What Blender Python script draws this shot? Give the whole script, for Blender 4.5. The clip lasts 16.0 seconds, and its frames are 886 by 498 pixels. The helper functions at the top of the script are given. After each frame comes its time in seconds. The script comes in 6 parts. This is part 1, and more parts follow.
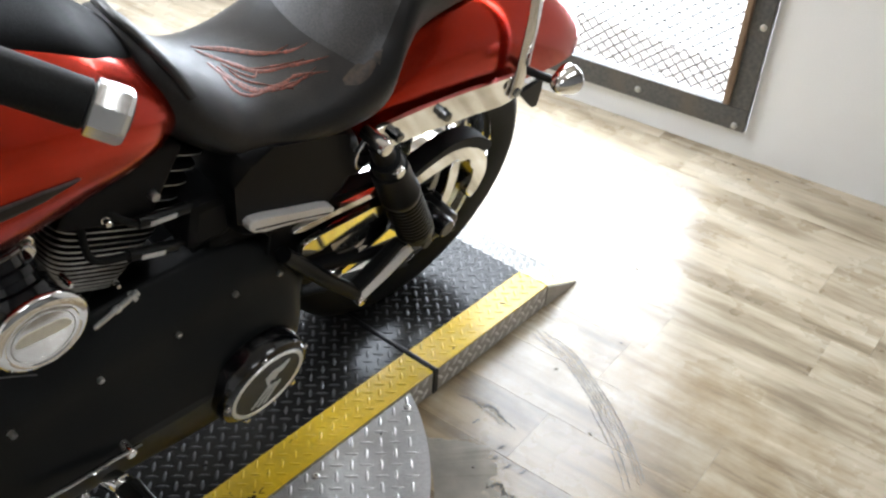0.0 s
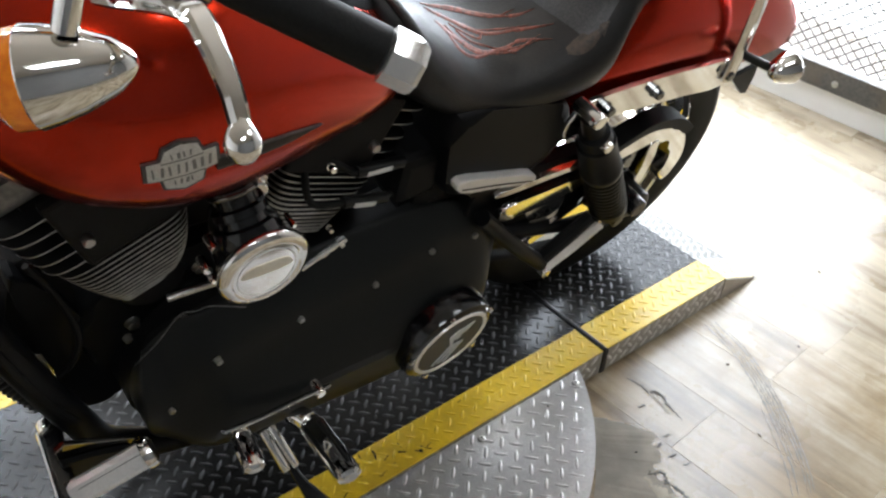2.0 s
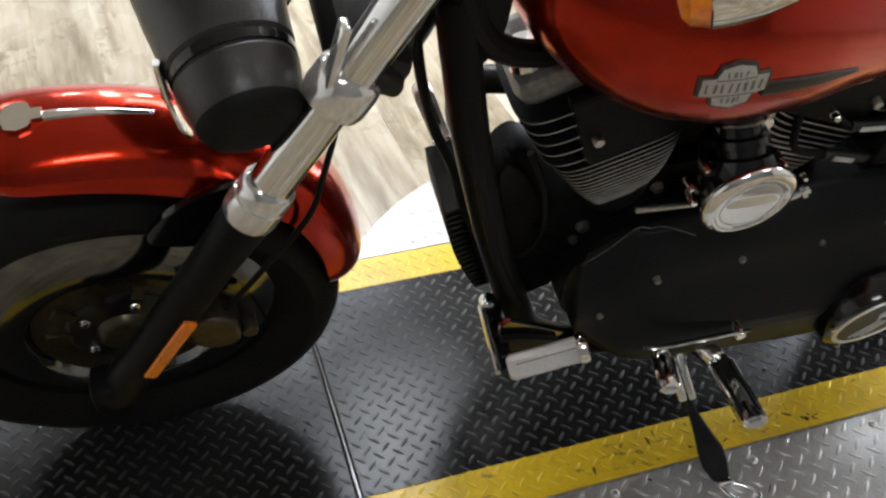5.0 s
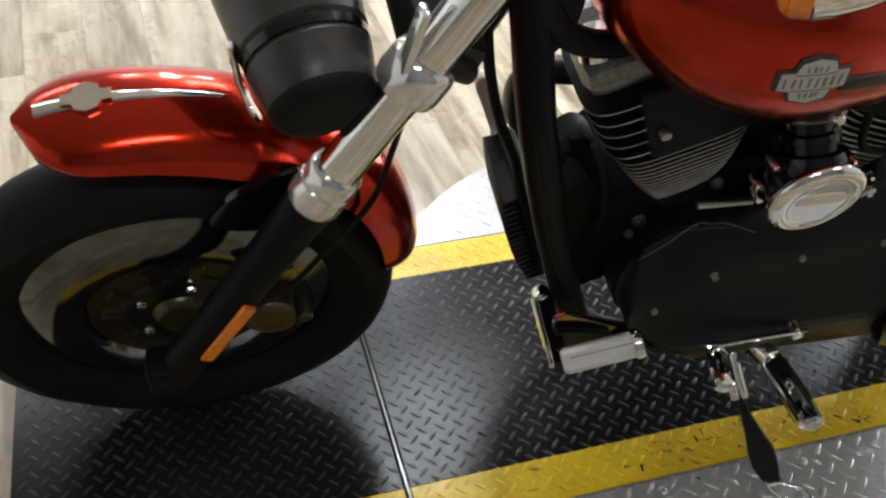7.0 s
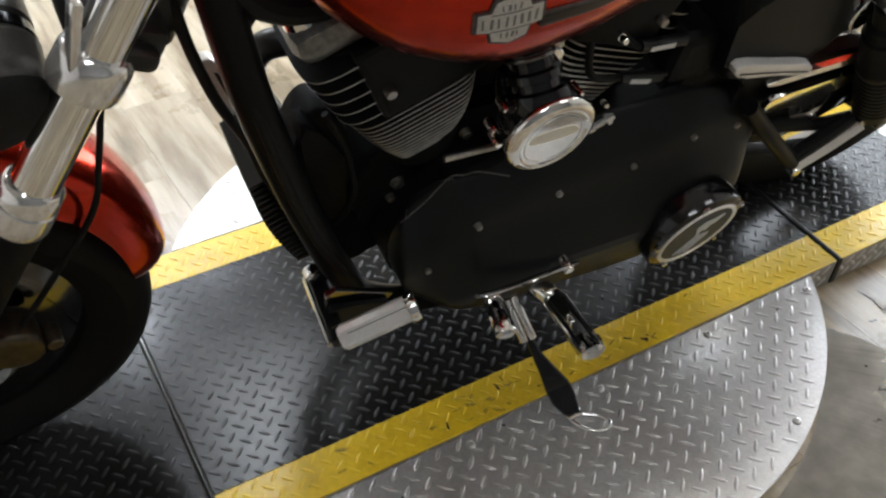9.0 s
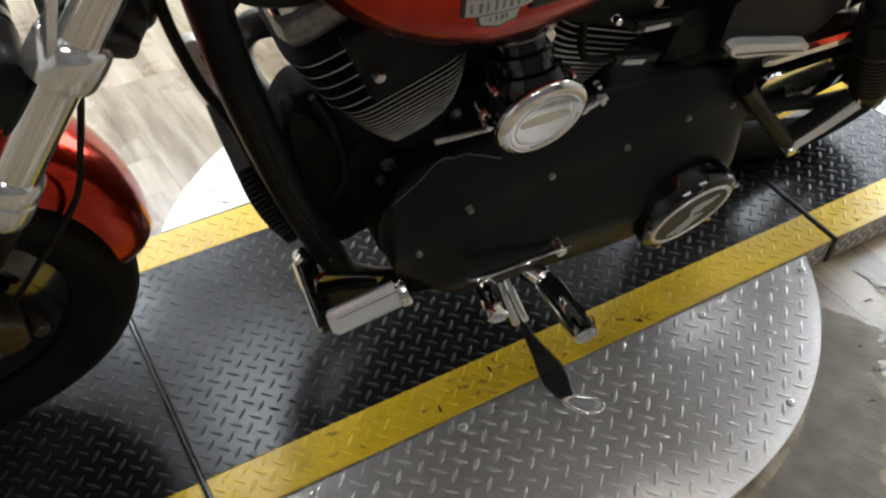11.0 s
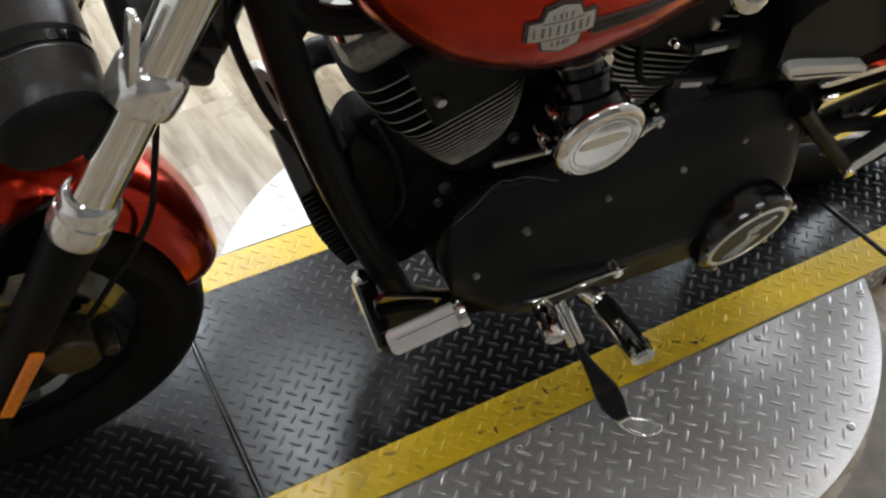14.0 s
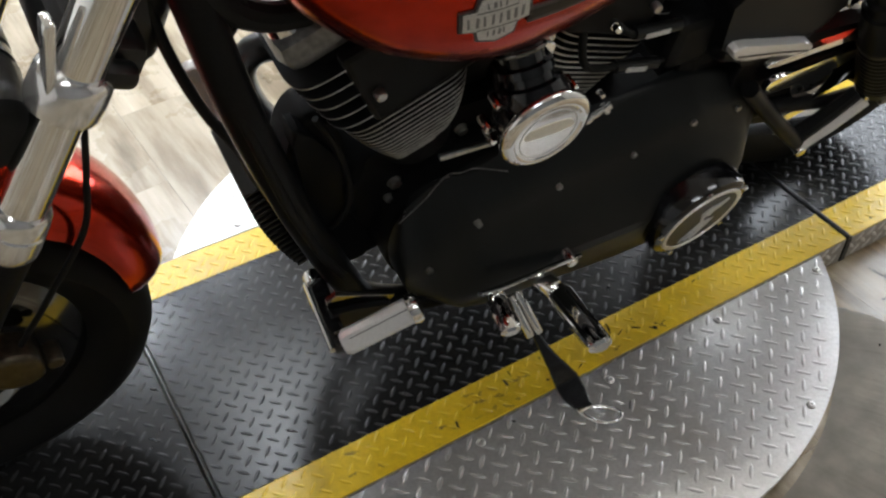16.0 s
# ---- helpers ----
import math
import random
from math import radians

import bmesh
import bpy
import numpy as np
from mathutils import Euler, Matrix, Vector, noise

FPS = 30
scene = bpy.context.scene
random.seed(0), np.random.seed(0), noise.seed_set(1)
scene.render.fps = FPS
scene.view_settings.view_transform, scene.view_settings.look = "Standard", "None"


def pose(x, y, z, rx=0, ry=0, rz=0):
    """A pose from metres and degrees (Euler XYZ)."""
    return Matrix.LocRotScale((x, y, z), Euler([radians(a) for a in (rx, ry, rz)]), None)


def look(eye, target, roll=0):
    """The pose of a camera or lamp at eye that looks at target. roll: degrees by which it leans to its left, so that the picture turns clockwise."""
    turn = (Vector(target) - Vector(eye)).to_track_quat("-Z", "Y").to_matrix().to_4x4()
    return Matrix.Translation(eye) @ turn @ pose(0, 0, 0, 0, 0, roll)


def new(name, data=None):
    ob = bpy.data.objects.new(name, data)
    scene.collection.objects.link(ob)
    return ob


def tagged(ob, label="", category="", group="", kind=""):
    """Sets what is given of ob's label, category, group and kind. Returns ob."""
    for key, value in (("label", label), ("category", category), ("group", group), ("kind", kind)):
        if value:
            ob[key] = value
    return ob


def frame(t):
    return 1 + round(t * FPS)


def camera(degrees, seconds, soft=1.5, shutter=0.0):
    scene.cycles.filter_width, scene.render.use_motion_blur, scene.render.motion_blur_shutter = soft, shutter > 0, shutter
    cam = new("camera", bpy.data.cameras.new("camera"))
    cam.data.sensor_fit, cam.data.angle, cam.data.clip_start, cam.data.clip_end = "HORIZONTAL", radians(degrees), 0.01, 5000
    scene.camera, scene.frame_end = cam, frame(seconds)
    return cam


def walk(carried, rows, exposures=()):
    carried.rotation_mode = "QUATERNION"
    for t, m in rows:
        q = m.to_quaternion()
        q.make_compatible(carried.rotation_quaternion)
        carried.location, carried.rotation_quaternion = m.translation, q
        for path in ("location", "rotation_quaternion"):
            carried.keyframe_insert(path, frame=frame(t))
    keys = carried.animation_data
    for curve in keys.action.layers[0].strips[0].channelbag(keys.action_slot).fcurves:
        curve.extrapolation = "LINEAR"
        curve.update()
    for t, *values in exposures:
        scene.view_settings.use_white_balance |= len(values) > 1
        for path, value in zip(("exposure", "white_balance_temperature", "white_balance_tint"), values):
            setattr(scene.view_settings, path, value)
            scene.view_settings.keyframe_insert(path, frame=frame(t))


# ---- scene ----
from mathutils.bvhtree import BVHTree

cam = camera(50.0, 16.0, soft=2.4)
PATH = [
    (0, (-0.49, -1.1606, 1.34), (0.787, -0.1396, 0.189), 4),
    (0.5, (-0.504, -1.1506, 1.33), (0.705, -0.0736, 0.156), 3),
    (1, (-0.524, -1.1256, 1.327), (0.637, 0.0024, 0.152), 3),
    (1.5, (-0.542, -1.1056, 1.329), (0.565, 0.0504, 0.13), 3.6),
    (2, (-0.561, -1.0926, 1.329), (0.497, 0.0934, 0.114), 4.6),
    (2.5, (-0.584, -1.0976, 1.338), (0.454, 0.1224, 0.14), 4.1),
    (3, (-0.621, -1.1006, 1.328), (0.316, 0.1384, 0.069), 3.5),
    (3.5, (-0.647, -1.0786, 1.323), (0.2, 0.1594, 0.001), 2.5),
    (4, (-0.681, -1.0516, 1.325), (0.088, 0.2334, 0), 3.1),
    (4.5, (-0.733, -1.0356, 1.322), (-0.096, 0.3244, 0.002), 3.7),
    (5, (-0.779, -1.0266, 1.317), (-0.28, 0.3734, -0.022), 3.2),
    (5.2, (-0.796, -1.0246, 1.313), (-0.342, 0.3884, -0.028), 3),
    (7.3, (-0.817, -1.0096, 1.307), (-0.373, 0.3924, -0.049), 3.3),
    (7.5, (-0.807, -1.0126, 1.305), (-0.332, 0.3804, -0.049), 3),
    (8, (-0.769, -1.0096, 1.305), (-0.181, 0.3324, -0.056), 2.9),
    (8.5, (-0.738, -1.0166, 1.302), (-0.055, 0.2714, -0.067), 3.4),
    (9, (-0.708, -1.0196, 1.29), (0.035, 0.2174, -0.095), 2.7),
    (9.2, (-0.709, -1.0126, 1.288), (0.041, 0.2014, -0.113), 3.1),
    (11.3, (-0.69, -1.0036, 1.291), (0.031, 0.1944, -0.139), 2.5),
    (11.5, (-0.7, -1.0046, 1.29), (-0.001, 0.2054, -0.141), 2),
    (12, (-0.71, -1.0026, 1.298), (-0.015, 0.2244, -0.12), 2.4),
    (12.5, (-0.714, -1.0096, 1.302), (-0.022, 0.2604, -0.08), 0.6),
    (13, (-0.707, -1.0106, 1.302), (-0.015, 0.2454, -0.092), 0.6),
    (13.5, (-0.71, -1.0116, 1.302), (-0.038, 0.2544, -0.092), 0.1),
    (14, (-0.713, -1.0076, 1.3), (-0.049, 0.2654, -0.093), 0.1),
    (14.5, (-0.713, -0.9986, 1.297), (-0.059, 0.2664, -0.107), 0.4),
    (15, (-0.706, -0.9966, 1.292), (-0.058, 0.2594, -0.124), 0.1),
    (15.5, (-0.689, -0.9996, 1.289), (-0.022, 0.2324, -0.138), -0.1),
    (16, (-0.681, -1.0056, 1.292), (0.029, 0.2254, -0.116), -0.5),
]
EXPOSURES = [(0, 0.20, 6000, 10), (2.5, 0.12, 6050, 10), (5, 0.06, 6150, 10), (9, -0.02, 6150, 10), (11.5, -0.16, 6150, 10), (14.5, -0.13, 6150, 10), (16, -0.06, 6150, 10)]
walk(cam, [(t, look(eye, target, roll)) for t, eye, target, roll in PATH], EXPOSURES)

# ---- light ----
world = bpy.data.worlds.new("world")
scene.world = world
world.use_nodes = True
wn = world.node_tree
sky = wn.nodes.new("ShaderNodeTexSky")
sky.sky_type, sky.sun_disc = "NISHITA", False
sky.sun_elevation, sky.sun_rotation = radians(38), radians(95)
wn.nodes["Background"].inputs[1].default_value = 0.12
wn.links.new(sky.outputs[0], wn.nodes["Background"].inputs[0])
sun_lamp = bpy.data.lights.new("sun", "SUN")
sun_lamp.energy, sun_lamp.angle, sun_lamp.color = 2.0, radians(10), (1.0, 0.96, 0.9)
sun = new("sun", sun_lamp)
sun.matrix_world = look((8, 3, 7), (0, 0, 0))


def area(name, m, sx, sy, watts, color=(1, 1, 1)):
    lamp = bpy.data.lights.new(name, "AREA")
    lamp.shape, lamp.size, lamp.size_y, lamp.energy, lamp.color = "RECTANGLE", sx, sy, watts, color
    ob = new(name, lamp)
    ob.matrix_world = m
    return ob


# daylight in the wall opening, and the fittings of the ceiling: x, y, width, depth, watts, colour
area("window_light", look((2.00, 0.612, 1.16), (0.0, 0.41, 0.9)), 1.66, 1.96, 130, (0.93, 0.97, 1.0))
COOL, WARM = (0.91, 0.955, 1.0), (1.0, 0.86, 0.70)
# the second entry is a hot core added under the first panel for deck highlights
LAMPS = [(0.07, 1.78, 0.58, 0.86, 14, COOL), (-0.14, 1.54, 0.20, 0.18, 7.5, COOL), (-1.0, 3.2, 0.24, 0.24, 22, COOL), (-0.45, 3.7, 0.24, 0.24, 22, COOL), (0.15, 3.2, 0.24, 0.24, 22, COOL), (-0.4, 2.75, 0.24, 0.24, 22, COOL), (-2.2, 2.6, 0.86, 0.26, 5, COOL), (1.2, -1.5, 0.86, 0.26, 1.5, COOL), (-0.8, -2.0, 0.86, 0.26, 7, COOL), (1.22, 0.55, 0.34, 0.26, 5, WARM)]
for k, (lx, ly, sx, sy, watts, tint) in enumerate(LAMPS):
    area("ceiling_lamp_light", look((lx, ly, 2.72 - 0.025 * (k == 1)), (lx, ly, 0)), sx, sy, watts, tint)


# ---- materials ----
def material(name, color, rough=0.5, metal=0.0, grain=None, dark=None, bump=0.0, scale=60.0, coat=0.0, wear=None, spread=(0.35, 0.65), stretch=(1, 1, 1), big=3.0, vary=0.12, spec=0.5):
    """A surface with fine grain and broad, soft variation. grain: a second colour; dark: a broad stain colour."""
    m = bpy.data.materials.new(name)
    m.use_nodes = True
    nt = m.node_tree
    b = nt.nodes["Principled BSDF"]
    b.inputs["Roughness"].default_value = rough
    b.inputs["Metallic"].default_value = metal
    b.inputs["Coat Weight"].default_value = coat
    b.inputs["Coat Roughness"].default_value = 0.04
    b.inputs["Specular IOR Level"].default_value = spec
    co = nt.nodes.new("ShaderNodeTexCoord")
    mp = nt.nodes.new("ShaderNodeMapping")
    mp.inputs["Scale"].default_value = stretch
    nt.links.new(co.outputs["Object"], mp.inputs[0])

    def tex(s, detail=4.0):
        n = nt.nodes.new("ShaderNodeTexNoise")
        n.inputs["Scale"].default_value, n.inputs["Detail"].default_value = s, detail
        nt.links.new(mp.outputs[0], n.inputs["Vector"])
        return n.outputs[0]

    def mix(fac, a, c):
        n = nt.nodes.new("ShaderNodeMix")
        n.data_type = "RGBA"
        nt.links.new(fac, n.inputs[0])
        for sock, v in ((n.inputs[6], a), (n.inputs[7], c)):
            if isinstance(v, tuple):
                sock.default_value = (*v, 1)
            else:
                nt.links.new(v, sock)
        return n.outputs[2]

    def ramp(fac, lo, hi):
        n = nt.nodes.new("ShaderNodeMapRange")
        n.inputs[1].default_value, n.inputs[2].default_value = lo, hi
        nt.links.new(fac, n.inputs[0])
        return n.outputs[0]

    base = tuple(color)
    fine = tex(scale)
    col = mix(ramp(fine, *spread), base, tuple(grain) if grain else tuple(c * (1 - vary) for c in base))
    if dark:
        col = mix(ramp(tex(big, 6.0), 0.5, 0.75), col, tuple(dark))
    nt.links.new(col, b.inputs["Base Color"])
    if wear:
        r = nt.nodes.new("ShaderNodeMapRange")
        r.inputs[3].default_value, r.inputs[4].default_value = rough - wear, rough + wear
        nt.links.new(tex(big * 4, 5.0), r.inputs[0])
        nt.links.new(r.outputs[0], b.inputs["Roughness"])
    if bump:
        n = nt.nodes.new("ShaderNodeBump")
        n.inputs["Strength"].default_value, n.inputs["Distance"].default_value = 1.0, bump
        nt.links.new(fine, n.inputs["Height"])
        nt.links.new(n.outputs[0], b.inputs["Normal"])
    return m


RED = material("candy_red_paint", (0.50, 0.024, 0.0035), 0.20, 0.93, grain=(0.42, 0.019, 0.003), coat=0.35, scale=900, big=4, wear=0.04, spec=0.3)
CHROME = material("chrome", (0.86, 0.86, 0.85), 0.07, 1.0, grain=(0.80, 0.79, 0.77), scale=25, wear=0.04)
STEEL = material("zinc_steel", (0.62, 0.61, 0.58), 0.32, 1.0, grain=(0.45, 0.44, 0.42), scale=120, wear=0.08)
BLACK_GLOSS = material("black_gloss_paint", (0.004, 0.004, 0.0045), 0.14, grain=(0.006, 0.006, 0.0065), scale=30, coat=0.2, wear=0.05, spec=0.4)
BLACK_SATIN = material("black_powder_coat", (0.0050, 0.0050, 0.0047), 0.30, grain=(0.0075, 0.0075, 0.007), scale=700, bump=0.0001, dark=(0.009, 0.0088, 0.0082), big=7, wear=0.06, spec=0.35)
BLACK_CAST = material("black_wrinkle_finish", (0.005, 0.005, 0.005), 0.46, grain=(0.008, 0.008, 0.0078), scale=900, bump=0.0004, wear=0.1, spec=0.12)
CONSOLE_BLACK = material("matt_black_console", (0.004, 0.004, 0.004), 0.62, grain=(0.007, 0.007, 0.007), scale=500, bump=0.0003, dark=(0.012, 0.012, 0.012), big=8, wear=0.1, spec=0.06)
BLACK_DEEP = material("deep_black_paint", (0.0050, 0.0050, 0.0052), 0.36, grain=(0.0075, 0.0075, 0.0078), scale=400, bump=0.0001, wear=0.08, spec=0.10)
PRIMARY_BLACK = material("black_cover_paint", (0.0072, 0.0079, 0.0074), 0.38, grain=(0.0102, 0.0110, 0.0103), scale=600, bump=0.00010, dark=(0.0070, 0.0073, 0.0069), big=6, wear=0.08, spec=0.24)
# pale grey that paints the light caught on the black fins' rims
FIN_EDGE = material("lit_fin_edge", (0.36, 0.36, 0.345), 0.36, 0.6, grain=(0.24, 0.24, 0.23), scale=60, wear=0.1, spec=0.4)
RUBBER = material("black_rubber", (0.0045, 0.0045, 0.0045), 0.62, grain=(0.0075, 0.0075, 0.007), scale=400, bump=0.0002, dark=(0.010, 0.0098, 0.0092), big=9, spec=0.2)
LEATHER = material("black_leather", (0.010, 0.0095, 0.009), 0.42, grain=(0.015, 0.014, 0.013), scale=420, bump=0.0005, dark=(0.038, 0.031, 0.026), big=9, wear=0.12, spec=0.34)
LEATHER_WORN = material("worn_leather", (0.060, 0.058, 0.056), 0.34, grain=(0.028, 0.028, 0.030), scale=380, bump=0.0006, dark=(0.12, 0.12, 0.125), big=11, wear=0.09)
AMBER = material("amber_lens", (0.95, 0.28, 0.008), 0.14, grain=(0.85, 0.20, 0.005), scale=160, coat=0.5, bump=0.0006)
CLEAR_LENS = material("clear_lens", (0.75, 0.72, 0.72), 0.1, grain=(0.6, 0.55, 0.55), scale=200, coat=0.6)
PEWTER = material("pewter_badge", (0.60, 0.59, 0.55), 0.42, 0.1, grain=(0.46, 0.45, 0.41), scale=700, spread=(0.42, 0.58), wear=0.1)
PEWTER_EDGE = material("dark_badge_edge", (0.055, 0.055, 0.054), 0.4, 0.4, grain=(0.09, 0.09, 0.088), scale=200)
PEWTER_DARK = material("dark_badge_recess", (0.20, 0.197, 0.185), 0.4, 0.4, scale=200)
WHITE_PRINT = material("white_print", (0.72, 0.72, 0.70), 0.5, grain=(0.6, 0.6, 0.58), scale=300)
SATIN_CHROME = material("satin_chrome", (0.86, 0.85, 0.83), 0.30, 0.40, grain=(0.78, 0.77, 0.75), scale=300, wear=0.06)
DARK_CHROME = material("dark_polished_metal", (0.17, 0.17, 0.166), 0.10, 0.97, grain=(0.13, 0.13, 0.127), scale=30, wear=0.04)
POLISHED_ALU = material("polished_aluminium", (0.86, 0.855, 0.84), 0.13, 0.80, grain=(0.80, 0.795, 0.78), scale=200, wear=0.08)
SMOKED = material("smoked_polished_plate", (0.30, 0.29, 0.27), 0.09, 1.0, grain=(0.24, 0.23, 0.21), scale=40)
WARM_ENAMEL = material("warm_pale_enamel", (0.80, 0.76, 0.62), 0.28, 0.0, grain=(0.74, 0.70, 0.56), scale=200)
BRONZE = material("browned_brake_steel", (0.10, 0.085, 0.058), 0.30, 0.8, grain=(0.065, 0.053, 0.036), scale=120, wear=0.08)
GREY_HEAD = material("grey_brushed_cover", (0.22, 0.22, 0.215), 0.36, 0.6, grain=(0.13, 0.13, 0.127), scale=120, wear=0.06)
TAN = material("rubbed_tan_leather", (0.075, 0.050, 0.033), 0.42, grain=(0.035, 0.026, 0.020), scale=160, wear=0.1)
FLAME = material("faded_red_flame_print", (0.30, 0.072, 0.040), 0.42, grain=(0.10, 0.030, 0.020), scale=220)
PLATE_BLACK = material("black_painted_tread_plate", (0.0105, 0.0100, 0.0094), 0.20, 0.0, grain=(0.0150, 0.0145, 0.0137), scale=240, bump=0.00012, dark=(0.020, 0.019, 0.0175), big=5, wear=0.06, spec=0.185)
PLATE_YELLOW = material("yellow_safety_paint", (0.74, 0.50, 0.016), 0.32, grain=(0.64, 0.425, 0.014), scale=110, bump=0.0002, dark=(0.47, 0.31, 0.025), big=9, wear=0.08, spec=0.42)
ALU = material("bare_aluminium_tread", (0.53, 0.52, 0.50), 0.32, 0.62, grain=(0.45, 0.44, 0.42), scale=180, bump=0.0002, dark=(0.36, 0.33, 0.29), big=4, wear=0.1)
# one aluminium in two tones: ribs whitened for painted glints, ground darkened
SKIRT = material("dull_skirt_tread", (0.44, 0.415, 0.37), 0.5, 0.2, grain=(0.37, 0.345, 0.30), scale=180, bump=0.0002, dark=(0.31, 0.28, 0.235), big=6, wear=0.08)
SKIRT_RIB = material("glinting_skirt_rib", (0.80, 0.78, 0.74), 0.42, 0.15, grain=(0.70, 0.68, 0.64), scale=160, wear=0.06)
# the lip's yellow is paled to paint in the window's glare
LIP_YELLOW = material("glare_pale_yellow_lip", (0.78, 0.68, 0.38), 0.34, grain=(0.72, 0.66, 0.50), scale=60, bump=0.0002, dark=(0.70, 0.56, 0.16), big=9, wear=0.1, spec=0.6)
# a darkened copy of ALU that holds back window glare on the lip
ALU_DULL = material("darkened_aluminium_tread", (0.20, 0.197, 0.19), 0.6, 0.2, grain=(0.17, 0.167, 0.16), scale=180, bump=0.00025, dark=(0.15, 0.145, 0.135), big=4, wear=0.08, spec=0.2)
ALU_RIB = material("polished_tread_rib", (0.54, 0.53, 0.51), 0.36, 0.65, grain=(0.45, 0.44, 0.42), scale=160, wear=0.06)
WALL = material("white_wall_paint", (0.87, 0.865, 0.85), 0.6, grain=(0.84, 0.835, 0.82), scale=300, bump=0.0003, dark=(0.80, 0.79, 0.77), big=2)
# for the unseen south wall: dark so that paint and chrome mirror less white
WALL_DARK = material("dark_reflection_wall", (0.17, 0.17, 0.168), 0.6, grain=(0.15, 0.15, 0.148), scale=300, bump=0.0003, dark=(0.14, 0.14, 0.138), big=2)
TEAR_EDGE = material("dirty_torn_edge", (0.06, 0.05, 0.038), 0.7, grain=(0.10, 0.085, 0.06), scale=200)
CEIL = material("ceiling_boards", (0.40, 0.36, 0.31), 0.8, scale=90, bump=0.0004, grain=(0.35, 0.315, 0.27))
FRAME_GREY = material("dark_grey_steel_frame", (0.07, 0.07, 0.07), 0.5, 0.3, grain=(0.11, 0.105, 0.10), scale=90, dark=(0.13, 0.11, 0.09), big=9, wear=0.1)
RUST = material("bare_wood_strip", (0.16, 0.10, 0.06), 0.7, grain=(0.26, 0.18, 0.11), scale=70, stretch=(1, 1, 0.12))
MESH = material("expanded_metal", (0.10, 0.10, 0.10), 0.5, 0.5, grain=(0.2, 0.2, 0.2), scale=120)
GLASS_OUT = bpy.data.materials.new("bright_day")
GLASS_OUT.use_nodes = True
gb = GLASS_OUT.node_tree.nodes["Principled BSDF"]
gb.inputs["Base Color"].default_value = (0.8, 0.8, 0.8, 1)
gb.inputs["Emission Color"].default_value = (1.0, 1.0, 1.0, 1)
gb.inputs["Emission Strength"].default_value = 1.5
LAMP_GLOW = bpy.data.materials.new("lamp_diffuser")
LAMP_GLOW.use_nodes = True
lb = LAMP_GLOW.node_tree.nodes["Principled BSDF"]
lb.inputs["Emission Color"].default_value = (1.0, 0.97, 0.92, 1)
lb.inputs["Emission Strength"].default_value = 9.0


def plank_material():
    """Vinyl boards with a sawn, bleached-oak print: a tone for each board, long streaks and fine grain along it."""
    m = bpy.data.materials.new("bleached_oak_vinyl")
    m.use_nodes = True
    nt = m.node_tree
    b = nt.nodes["Principled BSDF"]
    co = nt.nodes.new("ShaderNodeTexCoord")
    info = nt.nodes.new("ShaderNodeObjectInfo")
    off = nt.nodes.new("ShaderNodeVectorMath")
    off.operation = "MULTIPLY_ADD"
    comb = nt.nodes.new("ShaderNodeCombineXYZ")
    for k in (0, 1, 2):
        nt.links.new(info.outputs["Random"], comb.inputs[k])
    off.inputs[1].default_value = (7.0, 31.0, 3.0)
    nt.links.new(comb.outputs[0], off.inputs[0])
    nt.links.new(co.outputs["Object"], off.inputs[2])

    def noise_at(scale, stretch, detail):
        mp = nt.nodes.new("ShaderNodeMapping")
        mp.inputs["Scale"].default_value = stretch
        nt.links.new(off.outputs[0], mp.inputs[0])
        n = nt.nodes.new("ShaderNodeTexNoise")
        n.inputs["Scale"].default_value, n.inputs["Detail"].default_value, n.inputs["Roughness"].default_value = scale, detail, 0.6
        nt.links.new(mp.outputs[0], n.inputs["Vector"])
        return n.outputs[0]

    def ramp(fac, stops):
        n = nt.nodes.new("ShaderNodeValToRGB")
        for i, (p, c) in enumerate(stops):
            e = n.color_ramp.elements[i] if i < 2 else n.color_ramp.elements.new(p)
            e.position, e.color = p, (*c, 1)
        nt.links.new(fac, n.inputs[0])
        return n.outputs[0]

    def mix(kind, fac, a, c):
        n = nt.nodes.new("ShaderNodeMix")
        n.data_type, n.blend_type = "RGBA", kind
        n.inputs[0].default_value = fac
        nt.links.new(a, n.inputs[6])
        nt.links.new(c, n.inputs[7])
        return n.outputs[2]

    streak = ramp(noise_at(15.0, (1.0, 0.14, 1.0), 9.0), [(0.28, (0.170, 0.140, 0.098)), (0.66, (0.58, 0.54, 0.465)), (0.41, (0.305, 0.258, 0.190)), (0.50, (0.46, 0.41, 0.322))])
    fine = ramp(noise_at(70.0, (1.0, 0.06, 1.0), 5.0), [(0.35, (0.80, 0.785, 0.76)), (0.6, (1.0, 1.0, 1.0))])
    tone = ramp(info.outputs["Random"], [(0.0, (0.85, 0.80, 0.71)), (1.0, (1.09, 1.04, 0.95))])
    col = mix("MULTIPLY", 1.0, mix("MULTIPLY", 0.75, streak, fine), tone)
    # blotchy dirt; its falloff also paints in the dimmer light on the near side
    geo = nt.nodes.new("ShaderNodeNewGeometry")
    dist = nt.nodes.new("ShaderNodeVectorMath")
    dist.operation = "DISTANCE"
    dist.inputs[1].default_value = (0.55, -0.62, 0.0)
    nt.links.new(geo.outputs["Position"], dist.inputs[0])
    near = nt.nodes.new("ShaderNodeMapRange")
    near.inputs[1].default_value, near.inputs[2].default_value = 0.75, 0.15
    near.inputs[3].default_value, near.inputs[4].default_value = 0.0, 0.50
    nt.links.new(dist.outputs["Value"], near.inputs[0])
    blot = nt.nodes.new("ShaderNodeTexNoise")
